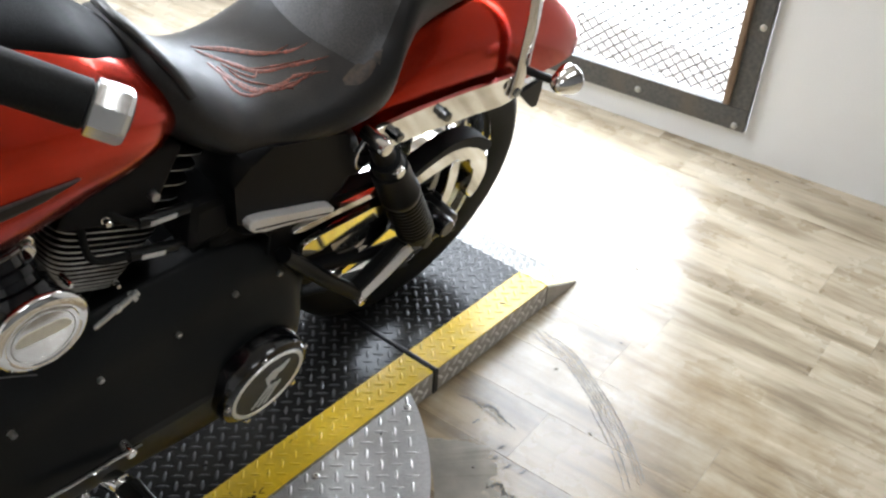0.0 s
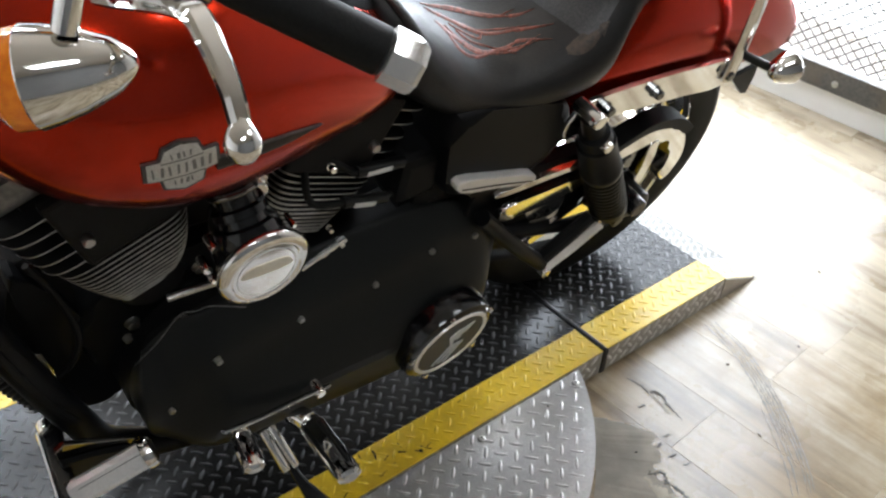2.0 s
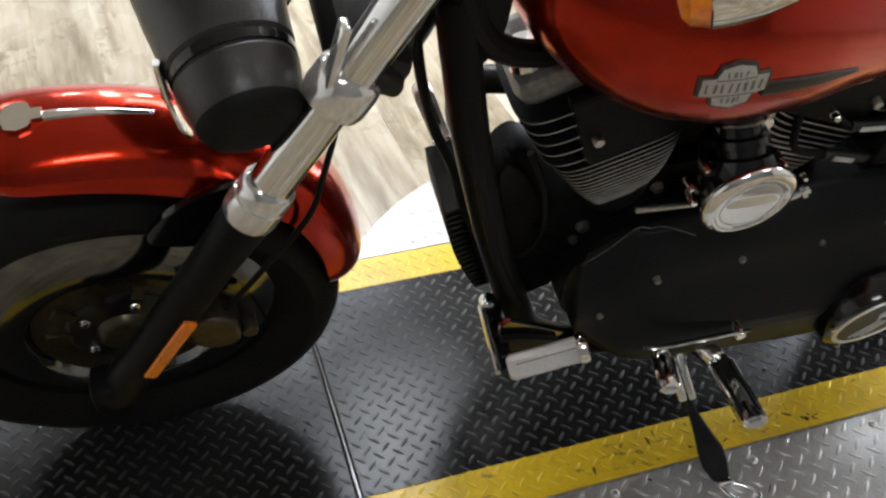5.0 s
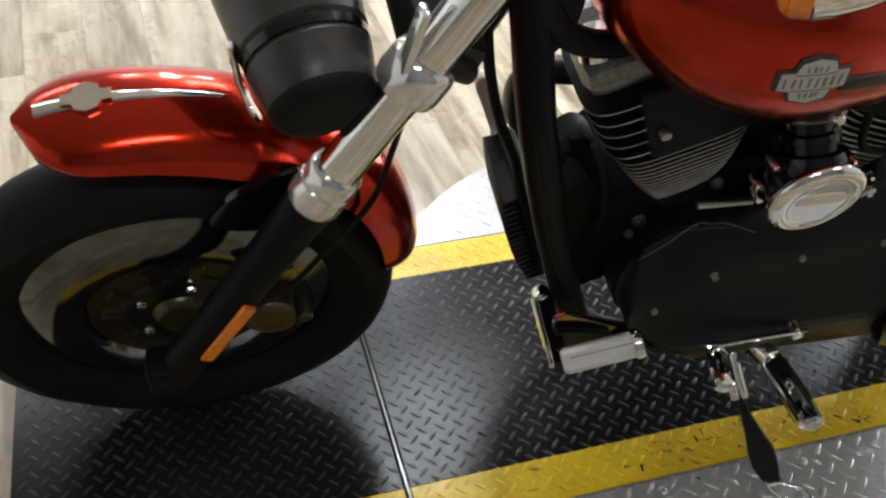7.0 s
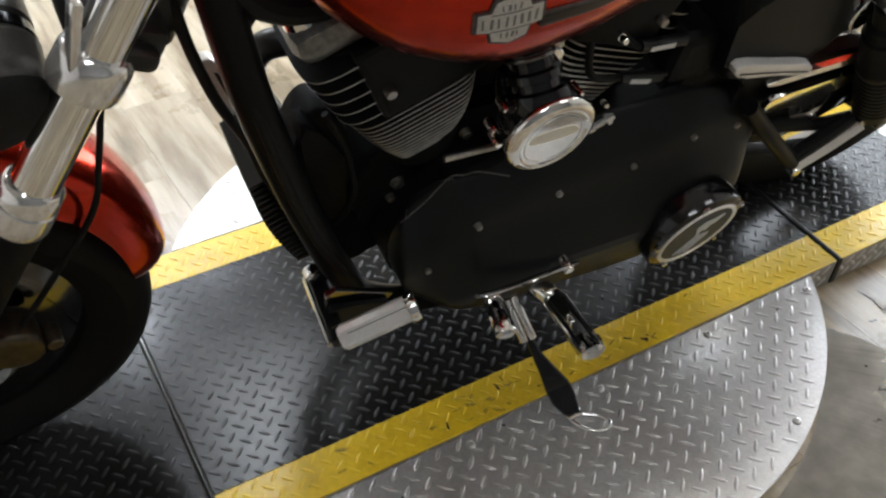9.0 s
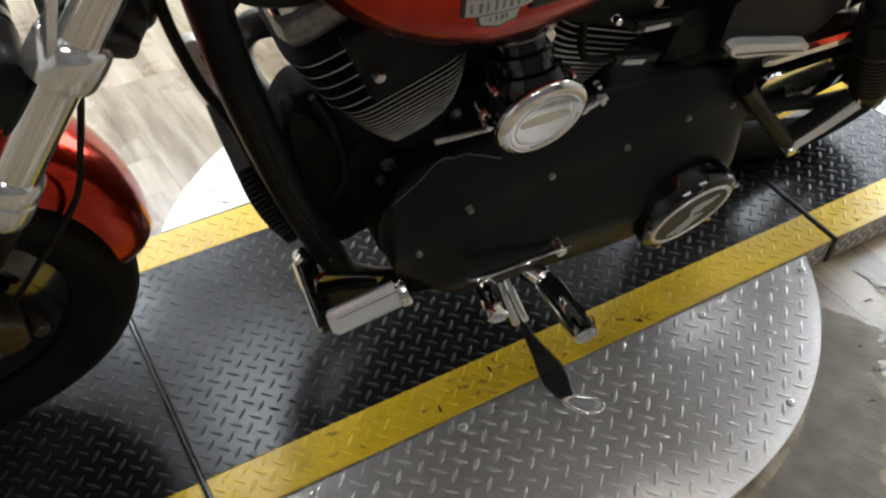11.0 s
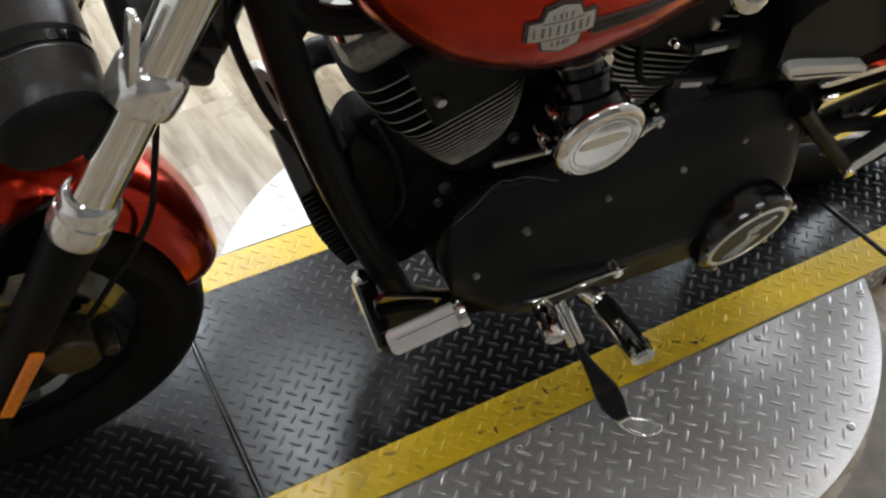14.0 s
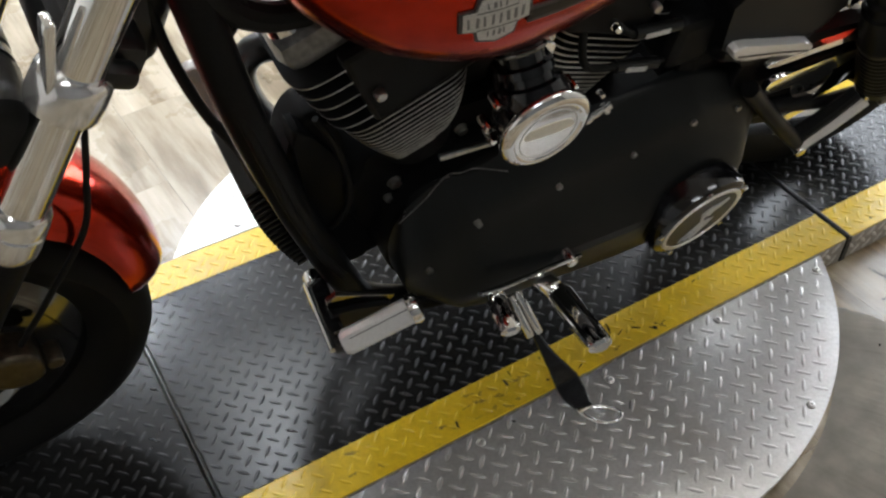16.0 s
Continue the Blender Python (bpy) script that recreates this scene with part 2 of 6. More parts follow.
    blot.inputs["Scale"].default_value, blot.inputs["Detail"].default_value, blot.inputs["Roughness"].default_value = 5.5, 7.0, 0.65
    nt.links.new(geo.outputs["Position"], blot.inputs["Vector"])
    summed = nt.nodes.new("ShaderNodeMath")
    summed.operation = "ADD"
    nt.links.new(near.outputs[0], summed.inputs[0])
    nt.links.new(blot.outputs[0], summed.inputs[1])
    dirt = nt.nodes.new("ShaderNodeMapRange")
    dirt.inputs[1].default_value, dirt.inputs[2].default_value = 0.62, 0.95
    nt.links.new(summed.outputs[0], dirt.inputs[0])
    soil_shade = nt.nodes.new("ShaderNodeMix")
    soil_shade.data_type, soil_shade.blend_type = "RGBA", "MULTIPLY"
    soil_shade.inputs[7].default_value = (0.62, 0.53, 0.39, 1)
    nt.links.new(dirt.outputs[0], soil_shade.inputs[0])
    nt.links.new(col, soil_shade.inputs[6])
    nt.links.new(soil_shade.outputs[2], b.inputs["Base Color"])
    r = nt.nodes.new("ShaderNodeMapRange")
    r.inputs[3].default_value, r.inputs[4].default_value = 0.20, 0.36
    nt.links.new(noise_at(5.0, (1, 1, 1), 5.0), r.inputs[0])
    nt.links.new(r.outputs[0], b.inputs["Roughness"])
    bp = nt.nodes.new("ShaderNodeBump")
    bp.inputs["Distance"].default_value = 0.0004
    nt.links.new(noise_at(60.0, (1.0, 0.08, 1.0), 4.0), bp.inputs["Height"])
    nt.links.new(bp.outputs[0], b.inputs["Normal"])
    return m


PLANK = plank_material()


def split_paint(name, inner, black, yellow):
    """Paint that changes from black to yellow at a distance from the platform's long axis, rubbed thin in places."""
    m = material(name, black, 0.30, 0.0, grain=tuple(v * 0.6 for v in black), scale=160, dark=tuple(v * 2.0 for v in black), big=7, wear=0.08, spec=0.5)
    nt = m.node_tree
    bs = nt.nodes["Principled BSDF"]
    old = bs.inputs["Base Color"].links[0].from_socket
    co = nt.nodes.new("ShaderNodeTexCoord")
    sp = nt.nodes.new("ShaderNodeSeparateXYZ")
    ab = nt.nodes.new("ShaderNodeMath")
    ab.operation = "ABSOLUTE"
    gt = nt.nodes.new("ShaderNodeMath")
    gt.operation, gt.inputs[1].default_value = "GREATER_THAN", inner
    mx = nt.nodes.new("ShaderNodeMix")
    mx.data_type = "RGBA"
    nz = nt.nodes.new("ShaderNodeTexNoise")
    nz.inputs["Scale"].default_value, nz.inputs["Detail"].default_value = 45.0, 4.0
    rp = nt.nodes.new("ShaderNodeValToRGB")
    for k, (p, col) in enumerate(((0.28, tuple(v * 0.6 for v in yellow)), (0.40, yellow))):
        rp.color_ramp.elements[k].position, rp.color_ramp.elements[k].color = p, (*col, 1)
    nt.links.new(co.outputs["Object"], nz.inputs["Vector"])
    nt.links.new(nz.outputs[0], rp.inputs[0])
    nt.links.new(co.outputs["Object"], sp.inputs[0])
    nt.links.new(sp.outputs[1], ab.inputs[0])
    nt.links.new(ab.outputs[0], gt.inputs[0])
    nt.links.new(gt.outputs[0], mx.inputs[0])
    nt.links.new(old, mx.inputs[6])
    nt.links.new(rp.outputs[0], mx.inputs[7])
    nt.links.new(mx.outputs[2], bs.inputs["Base Color"])
    mm = nt.nodes.new("ShaderNodeMapRange")
    mm.inputs[3].default_value, mm.inputs[4].default_value = 0.05, 0.0
    nt.links.new(gt.outputs[0], mm.inputs[0])
    nt.links.new(mm.outputs[0], bs.inputs["Metallic"])
    return m


RIB_PAINT = split_paint("painted_tread_rib", 0.222, (0.016, 0.016, 0.0165), (0.74, 0.51, 0.018))
SCREED = material("grey_screed", (0.36, 0.31, 0.225), 0.6, grain=(0.27, 0.23, 0.17), scale=40, bump=0.001, dark=(0.22, 0.185, 0.135), big=12)
SCUFF = material("grey_tyre_scuff", (0.20, 0.175, 0.145), 0.6, grain=(0.31, 0.275, 0.225), scale=45, dark=(0.15, 0.13, 0.108), big=9, wear=0.08, spec=0.22)


# ---- mesh helpers ----
def mesh_object(name, bm, mat, smooth=True, angle=35):
    bmesh.ops.recalc_face_normals(bm, faces=bm.faces)
    if smooth:
        limit = radians(angle)
        for f in bm.faces:
            # a broad flat face between narrow rounded edges stays flat
            around = [g for e in f.edges for g in e.link_faces if g is not f]
            f.smooth = not (around and all(f.calc_area() > 3 * g.calc_area() for g in around))
        for e in bm.edges:
            if len(e.link_faces) == 2 and e.calc_face_angle(0) > limit:
                e.smooth = False
    me = bpy.data.meshes.new(name)
    bm.to_mesh(me)
    bm.free()
    me.materials.append(mat)
    return new(name, me)


def part(name, bm, mat, parent, label="", smooth=True, angle=35):
    ob = mesh_object(name, bm, mat, smooth, angle)
    ob.parent = parent
    if label:
        tagged(ob, label)
    return ob


def group_empty(name, m, label, category, **more):
    ob = new(name)
    ob.empty_display_size = 0.1
    ob.matrix_world = m
    return tagged(ob, label, category, **more)


def box(bm, c, s, bevel=0.0, m=None, seg=2):
    b2 = bmesh.new()
    bmesh.ops.create_cube(b2, size=1.0)
    for v in b2.verts:
        v.co = Vector((v.co.x * s[0], v.co.y * s[1], v.co.z * s[2]))
    if bevel:
        bmesh.ops.bevel(b2, geom=list(b2.edges), offset=bevel, segments=seg, profile=0.5, affect="EDGES")
    t = Matrix.Translation(c) @ (m or Matrix())
    join(bm, b2, t)
    return bm


def join(bm, other, t=Matrix()):
    vs = [bm.verts.new(t @ v.co) for v in other.verts]
    other.verts.index_update()
    for f in other.faces:
        bm.faces.new([vs[v.index] for v in f.verts])
    other.free()


def frame_along(d):
    d = Vector(d).normalized()
    up = Vector((0, 0, 1)) if abs(d.z) < 0.9 else Vector((0, 1, 0))
    a = d.cross(up).normalized()
    return a, d.cross(a).normalized(), d


def lathe(bm, p0, p1, profile, seg=28, cap=True):
    """Rings along the line p0-p1: profile is (distance along from p0 in metres, radius)."""
    p0, p1 = Vector(p0), Vector(p1)
    a, b, d = frame_along(p1 - p0)
    rings = []
    for h, r in profile:
        rings.append([bm.verts.new(p0 + d * h + (a * math.cos(k) + b * math.sin(k)) * max(r, 1e-5)) for k in (2 * math.pi * i / seg for i in range(seg))])
    skin(bm, rings, cap)
    return bm


def skin(bm, rings, cap=True):
    for r0, r1 in zip(rings, rings[1:]):
        n = len(r0)
        for i in range(n):
            bm.faces.new((r0[i], r0[(i + 1) % n], r1[(i + 1) % n], r1[i]))
    if cap:
        bm.faces.new(rings[0][::-1])
        bm.faces.new(rings[-1])


def rod(bm, p0, p1, r0, r1=None, seg=20, bevel=0.0):
    r1 = r0 if r1 is None else r1
    n = (Vector(p1) - Vector(p0)).length
    if bevel:
        return lathe(bm, p0, p1, [(0, r0 - bevel), (bevel * 0.3, r0 - bevel * 0.3), (bevel, r0), (n - bevel, r1), (n - bevel * 0.3, r1 - bevel * 0.3), (n, r1 - bevel)], seg)
    return lathe(bm, p0, p1, [(0, r0), (n, r1)], seg)


def glide(points, n=8):
    """A smooth line through the points."""
    p = [Vector(q) for q in points]
    p = [2 * p[0] - p[1], *p, 2 * p[-1] - p[-2]]
    out = []
    for i in range(1, len(p) - 2):
        for k in range(n):
            t = k / n
            out.append(0.5 * (2 * p[i] + (p[i + 1] - p[i - 1]) * t + (2 * p[i - 1] - 5 * p[i] + 4 * p[i + 1] - p[i + 2]) * t * t + (3 * p[i] - p[i - 1] - 3 * p[i + 1] + p[i + 2]) * t ** 3))
    return [*out, p[-2]]


def tube(bm, points, r, seg=14, n=8, flat=1.0, radii=None):
    line = glide(points, n)
    rings, last = [], None
    for i, q in enumerate(line):
        d = (line[min(i + 1, len(line) - 1)] - line[max(i - 1, 0)]).normalized()
        if last is None:
            a, b, _ = frame_along(d)
        else:
            a = (last - d * last.dot(d)).normalized()
            b = d.cross(a)
        last = a
        rr = r if radii is None else radii[0] + (radii[1] - radii[0]) * i / (len(line) - 1)
        rings.append([bm.verts.new(q + (a * math.cos(k) + b * math.sin(k) * flat) * rr) for k in (2 * math.pi * j / seg for j in range(seg))])
    skin(bm, rings)
    return bm


def slab(bm, outline, y0, y1, bevel=0.0, m=Matrix(), seg=3):
    """A plate with an (x, z) outline between two y, its outer (y0) rim rounded."""
    b2 = bmesh.new()
    lo = [b2.verts.new((x, y0, z)) for x, z in outline]
    hi = [b2.verts.new((x, y1, z)) for x, z in outline]
    top = b2.faces.new(lo)
    b2.faces.new(hi[::-1])
    n = len(lo)
    for i in range(n):
        b2.faces.new((lo[i], hi[i], hi[(i + 1) % n], lo[(i + 1) % n]))
    if bevel:
        bmesh.ops.bevel(b2, geom=list(top.edges), offset=bevel, segments=seg, profile=0.5, affect="EDGES")
    join(bm, b2, m)
    return bm


def smooth2(points, n=5):
    """A closed (x, z) outline, rounded through its points."""
    p = [Vector((x, 0, z)) for x, z in points]
    m = len(p)
    out = []
    for i in range(m):
        a, b, c, d = p[i - 1], p[i], p[(i + 1) % m], p[(i + 2) % m]
        for k in range(n):
            t = k / n
            q = 0.5 * (2 * b + (c - a) * t + (2 * a - 5 * b + 4 * c - d) * t * t + (3 * b - a - 3 * c + d) * t ** 3)
            out.append((q.x, q.z))
    return out


def strap(bm, points, widths, thick, side):
    """A flat bar through the points, its width along side."""
    line = [Vector(p) for p in points]
    rings = []
    for i, q in enumerate(line):
        d = (line[min(i + 1, len(line) - 1)] - line[max(i - 1, 0)]).normalized()
        sd = Vector(side)
        sd = (sd - d * sd.dot(d)).normalized()
        nn = d.cross(sd)
        w, h = widths[i] / 2, thick / 2
        c = min(w, h) * 0.5
        rings.append([bm.verts.new(q + sd * x + nn * y) for x, y in ((-w, -h + c), (-w + c, -h), (w - c, -h), (w, -h + c), (w, h - c), (w - c, h), (-w + c, h), (-w, h - c))])
    skin(bm, rings)
    return bm


def hexbolt(bm, c, d, r=0.006, h=0.006):
    c, d = Vector(c), Vector(d).normalized()
    lathe(bm, c, c + d, [(0, r * 1.25), (0.0015, r * 1.25), (0.0016, r), (h, r), (h + 0.001, r * 0.8)], 10)


# ---- the room ----
def solid(name, c, s, mat, label, m=None, bevel=0.0):
    return tagged(mesh_object(name, box(bmesh.new(), (0, 0, 0), s, bevel), mat), label, name.split("_")[0], kind="structure")


WALL_AT, WALL_TURN = Vector((1.982, -0.275, 0)), radians(5.7)
wall_pose = Matrix.Translation(WALL_AT) @ Matrix.Rotation(WALL_TURN, 4, "Z")
# in the wall's own axes: x through the wall (out), y along it, z up; the opening is y 0.0 to 1.75, z 0.085 to 2.2
bm = bmesh.new()
box(bm, (0.09, -2.1, 1.4), (0.18, 4.2, 2.8))
box(bm, (0.09, 3.875, 1.4), (0.18, 4.25, 2.8))
box(bm, (0.09, 0.875, 0.0425), (0.18, 1.75, 0.085))
box(bm, (0.09, 0.875, 2.5), (0.18, 1.75, 0.6))
wall_e = tagged(mesh_object("wall_east", bm, WALL, smooth=False), "white painted wall around a wide opening", "wall", kind="structure")
wall_e.matrix_world = wall_pose
# the south wall is out of view, its grey added to darken reflections
for nm, c, s in (("wall_west", (-4.6, 0.8, 1.4), (0.15, 8.6, 2.8)), ("wall_south", (-1.2, -3.4, 1.4), (7.2, 0.15, 2.8)), ("wall_north", (-1.2, 5.0, 1.4), (7.2, 0.15, 2.8))):
    w = solid(nm, c, s, WALL if nm != "wall_south" else WALL_DARK, "plain white painted wall" if nm != "wall_south" else "unseen wall, grey to darken reflections")
    w.location = c
ce = solid("ceiling", (0, 0, 0), (7.6, 9.0, 0.12), CEIL, "plain dull brown-grey ceiling")
ce.location = (-1.2, 0.8, 2.87)

floor = tagged(mesh_object("floor", box(bmesh.new(), (-1.2, 0.8, -0.06), (7.6, 9.0, 0.1)), SCREED, smooth=False), "worn bleached-oak vinyl plank floor with torn spots", "floor", kind="structure")
PW, PL = 0.152, 0.914
bm = box(bmesh.new(), (0, 0, -0.005), (PW - 0.0004, PL - 0.0004, 0.010))
plank_data = bpy.data.meshes.new("plank")
bm.to_mesh(plank_data)
bm.free()
plank_data.materials.append(PLANK)
rng = random.Random(4)
turn = Matrix.Rotation(radians(4.0), 4, "Z")
near_planks, far_planks = [], []
for i in range(-32, 27):
    shift = rng.random() * PL
    for j in range(-5, 8):
        q = turn @ Vector((i * PW, j * PL + shift, 0))
        if -4.5 < q.x < 2.02 and -3.3 < q.y < 4.9:
            (near_planks if (-2.3 < q.x < 2.02 and -1.0 < q.y < 3.4) else far_planks).append(q)
for q in near_planks[:330]:
    p = new("plank", plank_data)
    p.parent = floor
    p.matrix_basis = Matrix.Translation((q.x, q.y, 0)) @ turn @ Matrix.Rotation(math.pi * rng.randint(0, 1), 4, "Z")
bm = bmesh.new()
for q in far_planks + near_planks[330:]:
    box(bm, (q.x, q.y, -0.005), (PW - 0.0004, PL - 0.0004, 0.010), m=turn)
tagged(part("planks_beyond", bm, PLANK, floor, smooth=False), kind="stuff")

# the steel frame with expanded metal in the opening
gate = group_empty("mesh_gate", wall_pose, "dark grey steel frame with expanded metal mesh in the wall opening", "gate")
gate["kind"] = "structure"
for nm, c, s in (("bottom_rail", (-0.012, 0.875, 0.12), (0.024, 1.75, 0.07)), ("top_rail", (-0.012, 0.875, 2.165), (0.024, 1.75, 0.07)), ("stile", (-0.012, 0.033, 1.1425), (0.0236, 0.066, 1.975)), ("stile", (-0.012, 1.717, 1.1425), (0.0236, 0.066, 1.975))):
    part(nm, box(bmesh.new(), c, s, 0.003), FRAME_GREY, gate)
part("wood_strip", box(bmesh.new(), (-0.026, 0.068, 1.14), (0.024, 0.020, 1.96), 0.004), RUST, gate, "bare splintered wooden strip along the stile")
for y, z in [(0.03, 0.10), (0.34, 0.115), (0.65, 0.115), (0.96, 0.115), (1.3, 0.115)] + [(0.02, 0.4 + 0.33 * k) for k in range(6)]:
    part("bolt", lathe(bmesh.new(), (-0.024, y, z), (-0.05, y, z), [(0, 0.010), (0.002, 0.010), (0.005, 0.006), (0.006, 0.001)], 12), STEEL, gate, "round zinc bolt head")
bm = bmesh.new()
SW, SH = 0.040, 0.017
ny, nz = int(1.7 / SW), int(2.05 / SH)
for r in range(nz):
    for c in range(ny):
        y0 = 0.03 + c * SW + (SW / 2 if r % 2 else 0)
        z0 = 0.13 + r * SH
        if z0 > 1.25:
            continue
        for s in (-1, 1):
            a, b = Vector((0.0, y0, z0)), Vector((0.004, y0 + s * SW / 2, z0 + SH))
            w = Vector((0, 0, 0.0028))
            t = Vector((0.0022, 0, 0))
            vs = [bm.verts.new(p) for p in (a - w, b - w, b + w, a + w)]
            bm.faces.new(vs)
tagged(part("metal_mesh", bm, MESH, gate, "expanded steel mesh of lozenge openings", smooth=False), kind="stuff")
bm = box(bmesh.new(), (0, 0, 0), (0.02, 7.0, 5.0))
box(bm, (-1.11, 0, -1.62), (2.18, 7.0, 0.02))
out = tagged(mesh_object("backdrop", bm, GLASS_OUT, smooth=False), "bright white daylight outside the opening", "backdrop", kind="structure")
out.matrix_world = wall_pose @ Matrix.Translation((2.4, 1.2, 1.6))
bol = tagged(mesh_object("bollard", lathe(bmesh.new(), (0, 0, 0), (0, 0, 1), [(0, 0.06), (0.98, 0.06), (1.03, 0.04), (1.05, 0.005)], 20), PLATE_YELLOW), "yellow painted steel bollard outside the opening", "bollard")
bol.matrix_world = wall_pose @ pose(1.3, 0.95, 0)

for k, (lx, ly, sx, sy, watts, tint) in enumerate(LAMPS):
    small = sx < 0.5
    f = group_empty("ceiling_lamp", pose(lx, ly, 2.81 - 0.045 * (k == 1)), "small square ceiling lamp" if small else "white ceiling fitting with a flat diffuser", "ceiling lamp", group="ceiling lamps")
    part("housing", box(bmesh.new(), (0, 0, -0.02), (sx + 0.07, sy + 0.07, 0.05), 0.006), WALL, f)
    part("diffuser", box(bmesh.new(), (0, 0, -0.05), (sx + 0.02, sy + 0.02, 0.016), 0.004), LAMP_GLOW, f)

# ---- the turntable platform ----
TOP = 0.06
HALF = 0.299
INNER = 0.222
DISC = (0.0, -0.026, 0.592)
SEAM_F, SEAM_R, BREAK, TIP = -0.605, 0.602, 0.988, 1.115
stand = group_empty("motorcycle_turntable", pose(0, 0.006, 0, 0, 0, 0.6), "low motorcycle platform of black tread plate with yellow edges", "turntable")


def deck_height(x):
    return TOP if x < BREAK else TOP - (TOP - 0.004) * (x - BREAK) / (TIP - BREAK)


def deck(name, x0, x1, y0, y1, mat, label="", depth=0.056, lift=0.0):
    bm = bmesh.new()
    box(bm, ((x0 + x1) / 2, (y0 + y1) / 2, TOP - depth / 2 + lift), (x1 - x0, y1 - y0, depth), 0.0012)
    return part(name, bm, mat, stand, label)


for nm, x0, x1 in (("front_deck", -1.178, SEAM_F - 0.005), ("main_deck", SEAM_F + 0.005, SEAM_R - 0.006), ("rear_deck", SEAM_R + 0.006, BREAK)):
    deck(nm, x0, x1, -INNER, INNER, PLATE_BLACK, "black painted tread plate")
    deck("edge_stripe", x0, x1, -HALF, -INNER, PLATE_YELLOW, "yellow painted edge stripe")
    deck("edge_stripe", x0, x1, INNER, HALF, PLATE_YELLOW, "yellow painted edge stripe")
# the side skirts of bare tread plate
for x0, x1 in ((-1.178, SEAM_F - 0.005), (SEAM_F + 0.005, SEAM_R - 0.006), (SEAM_R + 0.006, BREAK)):
    for s in (-1, 1):
        part("side_skirt", box(bmesh.new(), ((x0 + x1) / 2, s * (HALF + 0.0004), TOP / 2 - 0.001), (x1 - x0 - 0.001, 0.0008, TOP - 0.004)), SKIRT, stand, "bare aluminium tread plate skirt", smooth=False)
for y0, y1, mat, lab in ((-INNER, INNER, ALU_DULL, "bare tread plate ramp lip"), (-HALF, -INNER, LIP_YELLOW, "yellow ramp lip with window glare painted in"), (INNER, HALF, LIP_YELLOW, "yellow ramp lip with window glare painted in")):
    bm = bmesh.new()
    a = [bm.verts.new((x, y0, z)) for x, z in ((BREAK, 0.003), (TIP, 0.003), (TIP, 0.006), (BREAK, TOP))]
    b = [bm.verts.new((x, y1, z)) for x, z in ((BREAK, 0.003), (TIP, 0.003), (TIP, 0.006), (BREAK, TOP))]
    skin(bm, [a, b])
    part("ramp_lip", bm, mat, stand, lab, smooth=False)
for s in (-1, 1):
    bm = bmesh.new()
    a = [bm.verts.new((x, s * HALF, z)) for x, z in ((BREAK, 0.001), (TIP, 0.001), (TIP, 0.004), (BREAK, TOP - 0.003))]
    b = [bm.verts.new((x, s * (HALF + 0.003), z)) for x, z in ((BREAK, 0.001), (TIP, 0.001), (TIP, 0.004), (BREAK, TOP - 0.003))]
    skin(bm, [a, b])
    part("side_skirt", bm, SKIRT, stand, "bare aluminium side of the ramp lip", smooth=False)
for x, mat, w, lab in ((SEAM_F, BLACK_GLOSS, 0.0036, "black hinge rod in the joint"), (SEAM_R, BLACK_SATIN, 0.006, "black joint strip")):
    bm = bmesh.new()
    rod(bm, (x, -HALF - 0.003, TOP - 0.001), (x, HALF + 0.003, TOP - 0.001), w, seg=10)
    box(bm, (x, -HALF - 0.001, TOP / 2), (w * 2, 0.006, TOP - 0.004))
    part("joint", bm, mat, stand, lab)
cx, cy, cr = DISC
for s in (-1, 1):
    edge = HALF + 0.0045
    a0 = math.asin((edge * s - cy) / cr)
    pts = []
    n = 60
    lo_a, hi_a = (a0, math.pi - a0) if s > 0 else (a0, -math.pi - a0)
    for i in range(n + 1):
        t = lo_a + (hi_a - lo_a) * i / n
        pts.append((cx + cr * math.cos(t), cy + cr * math.sin(t)))
    bm = bmesh.new()
    lo = [bm.verts.new((x, y, TOP - 0.007)) for x, y in pts]
    hi = [bm.verts.new((x, y, TOP - 0.002)) for x, y in pts]
    skin(bm, [lo, hi])
    part("side_wing", bm, ALU, stand, "half-round wing of bare aluminium tread plate", smooth=False)
    bm = bmesh.new()
    lathe(bm, (cx, cy, 0.001), (cx, cy, 1), [(0, cr - 0.1), (0.05, cr - 0.1)], 60)
    if s < 0:
        part("turntable_drum", bm, BLACK_SATIN, stand, "black drum under the wings")
    else:
        bm.free()
SCREWS = [(0.492, -0.316), (0.264, -0.525), (0.258, -0.316), (0.022, -0.324), (-0.221, -0.320), (-0.47, -0.318), (-0.26, -0.52), (0.0, -0.585), (-0.36, 0.33), (0.36, 0.33), (-0.26, 0.49)]
for x, y in SCREWS:
    x, y = x + 0.0105 * y, y - 0.006 - 0.0105 * x
    bm = bmesh.new()
    lathe(bm, (x, y, TOP - 0.002), (x, y, 1), [(0, 0.0075), (0.0015, 0.0072), (0.003, 0.005), (0.0031, 0.0025), (0.0012, 0.0022), (0.001, 0.0005)], 12)
    part("screw", bm, STEEL, stand, "steel screw head")

# dark rub marks on the near stripe and on the wing
r = random.Random(21)
for k in range(34):
    x = r.gauss(0.02, 0.14) if k < 24 else r.uniform(-0.5, 0.95)
    y = r.uniform(-HALF + 0.008, -INNER - 0.006) if k < 28 else r.uniform(-0.42, -HALF - 0.012)
    z = TOP if abs(y) < HALF else TOP - 0.002
    bm = box(bmesh.new(), (0, 0, 0.0), (r.uniform(0.004, 0.016), r.uniform(0.0015, 0.004), 0.0012), 0.0004)
    mark = part("rub_mark", bm, RUBBER, stand, "dark rubber rub mark")
    mark.matrix_basis = pose(x, y, z, 0, 0, r.choice((45, -45, 20, 80)) + r.uniform(-12, 12))

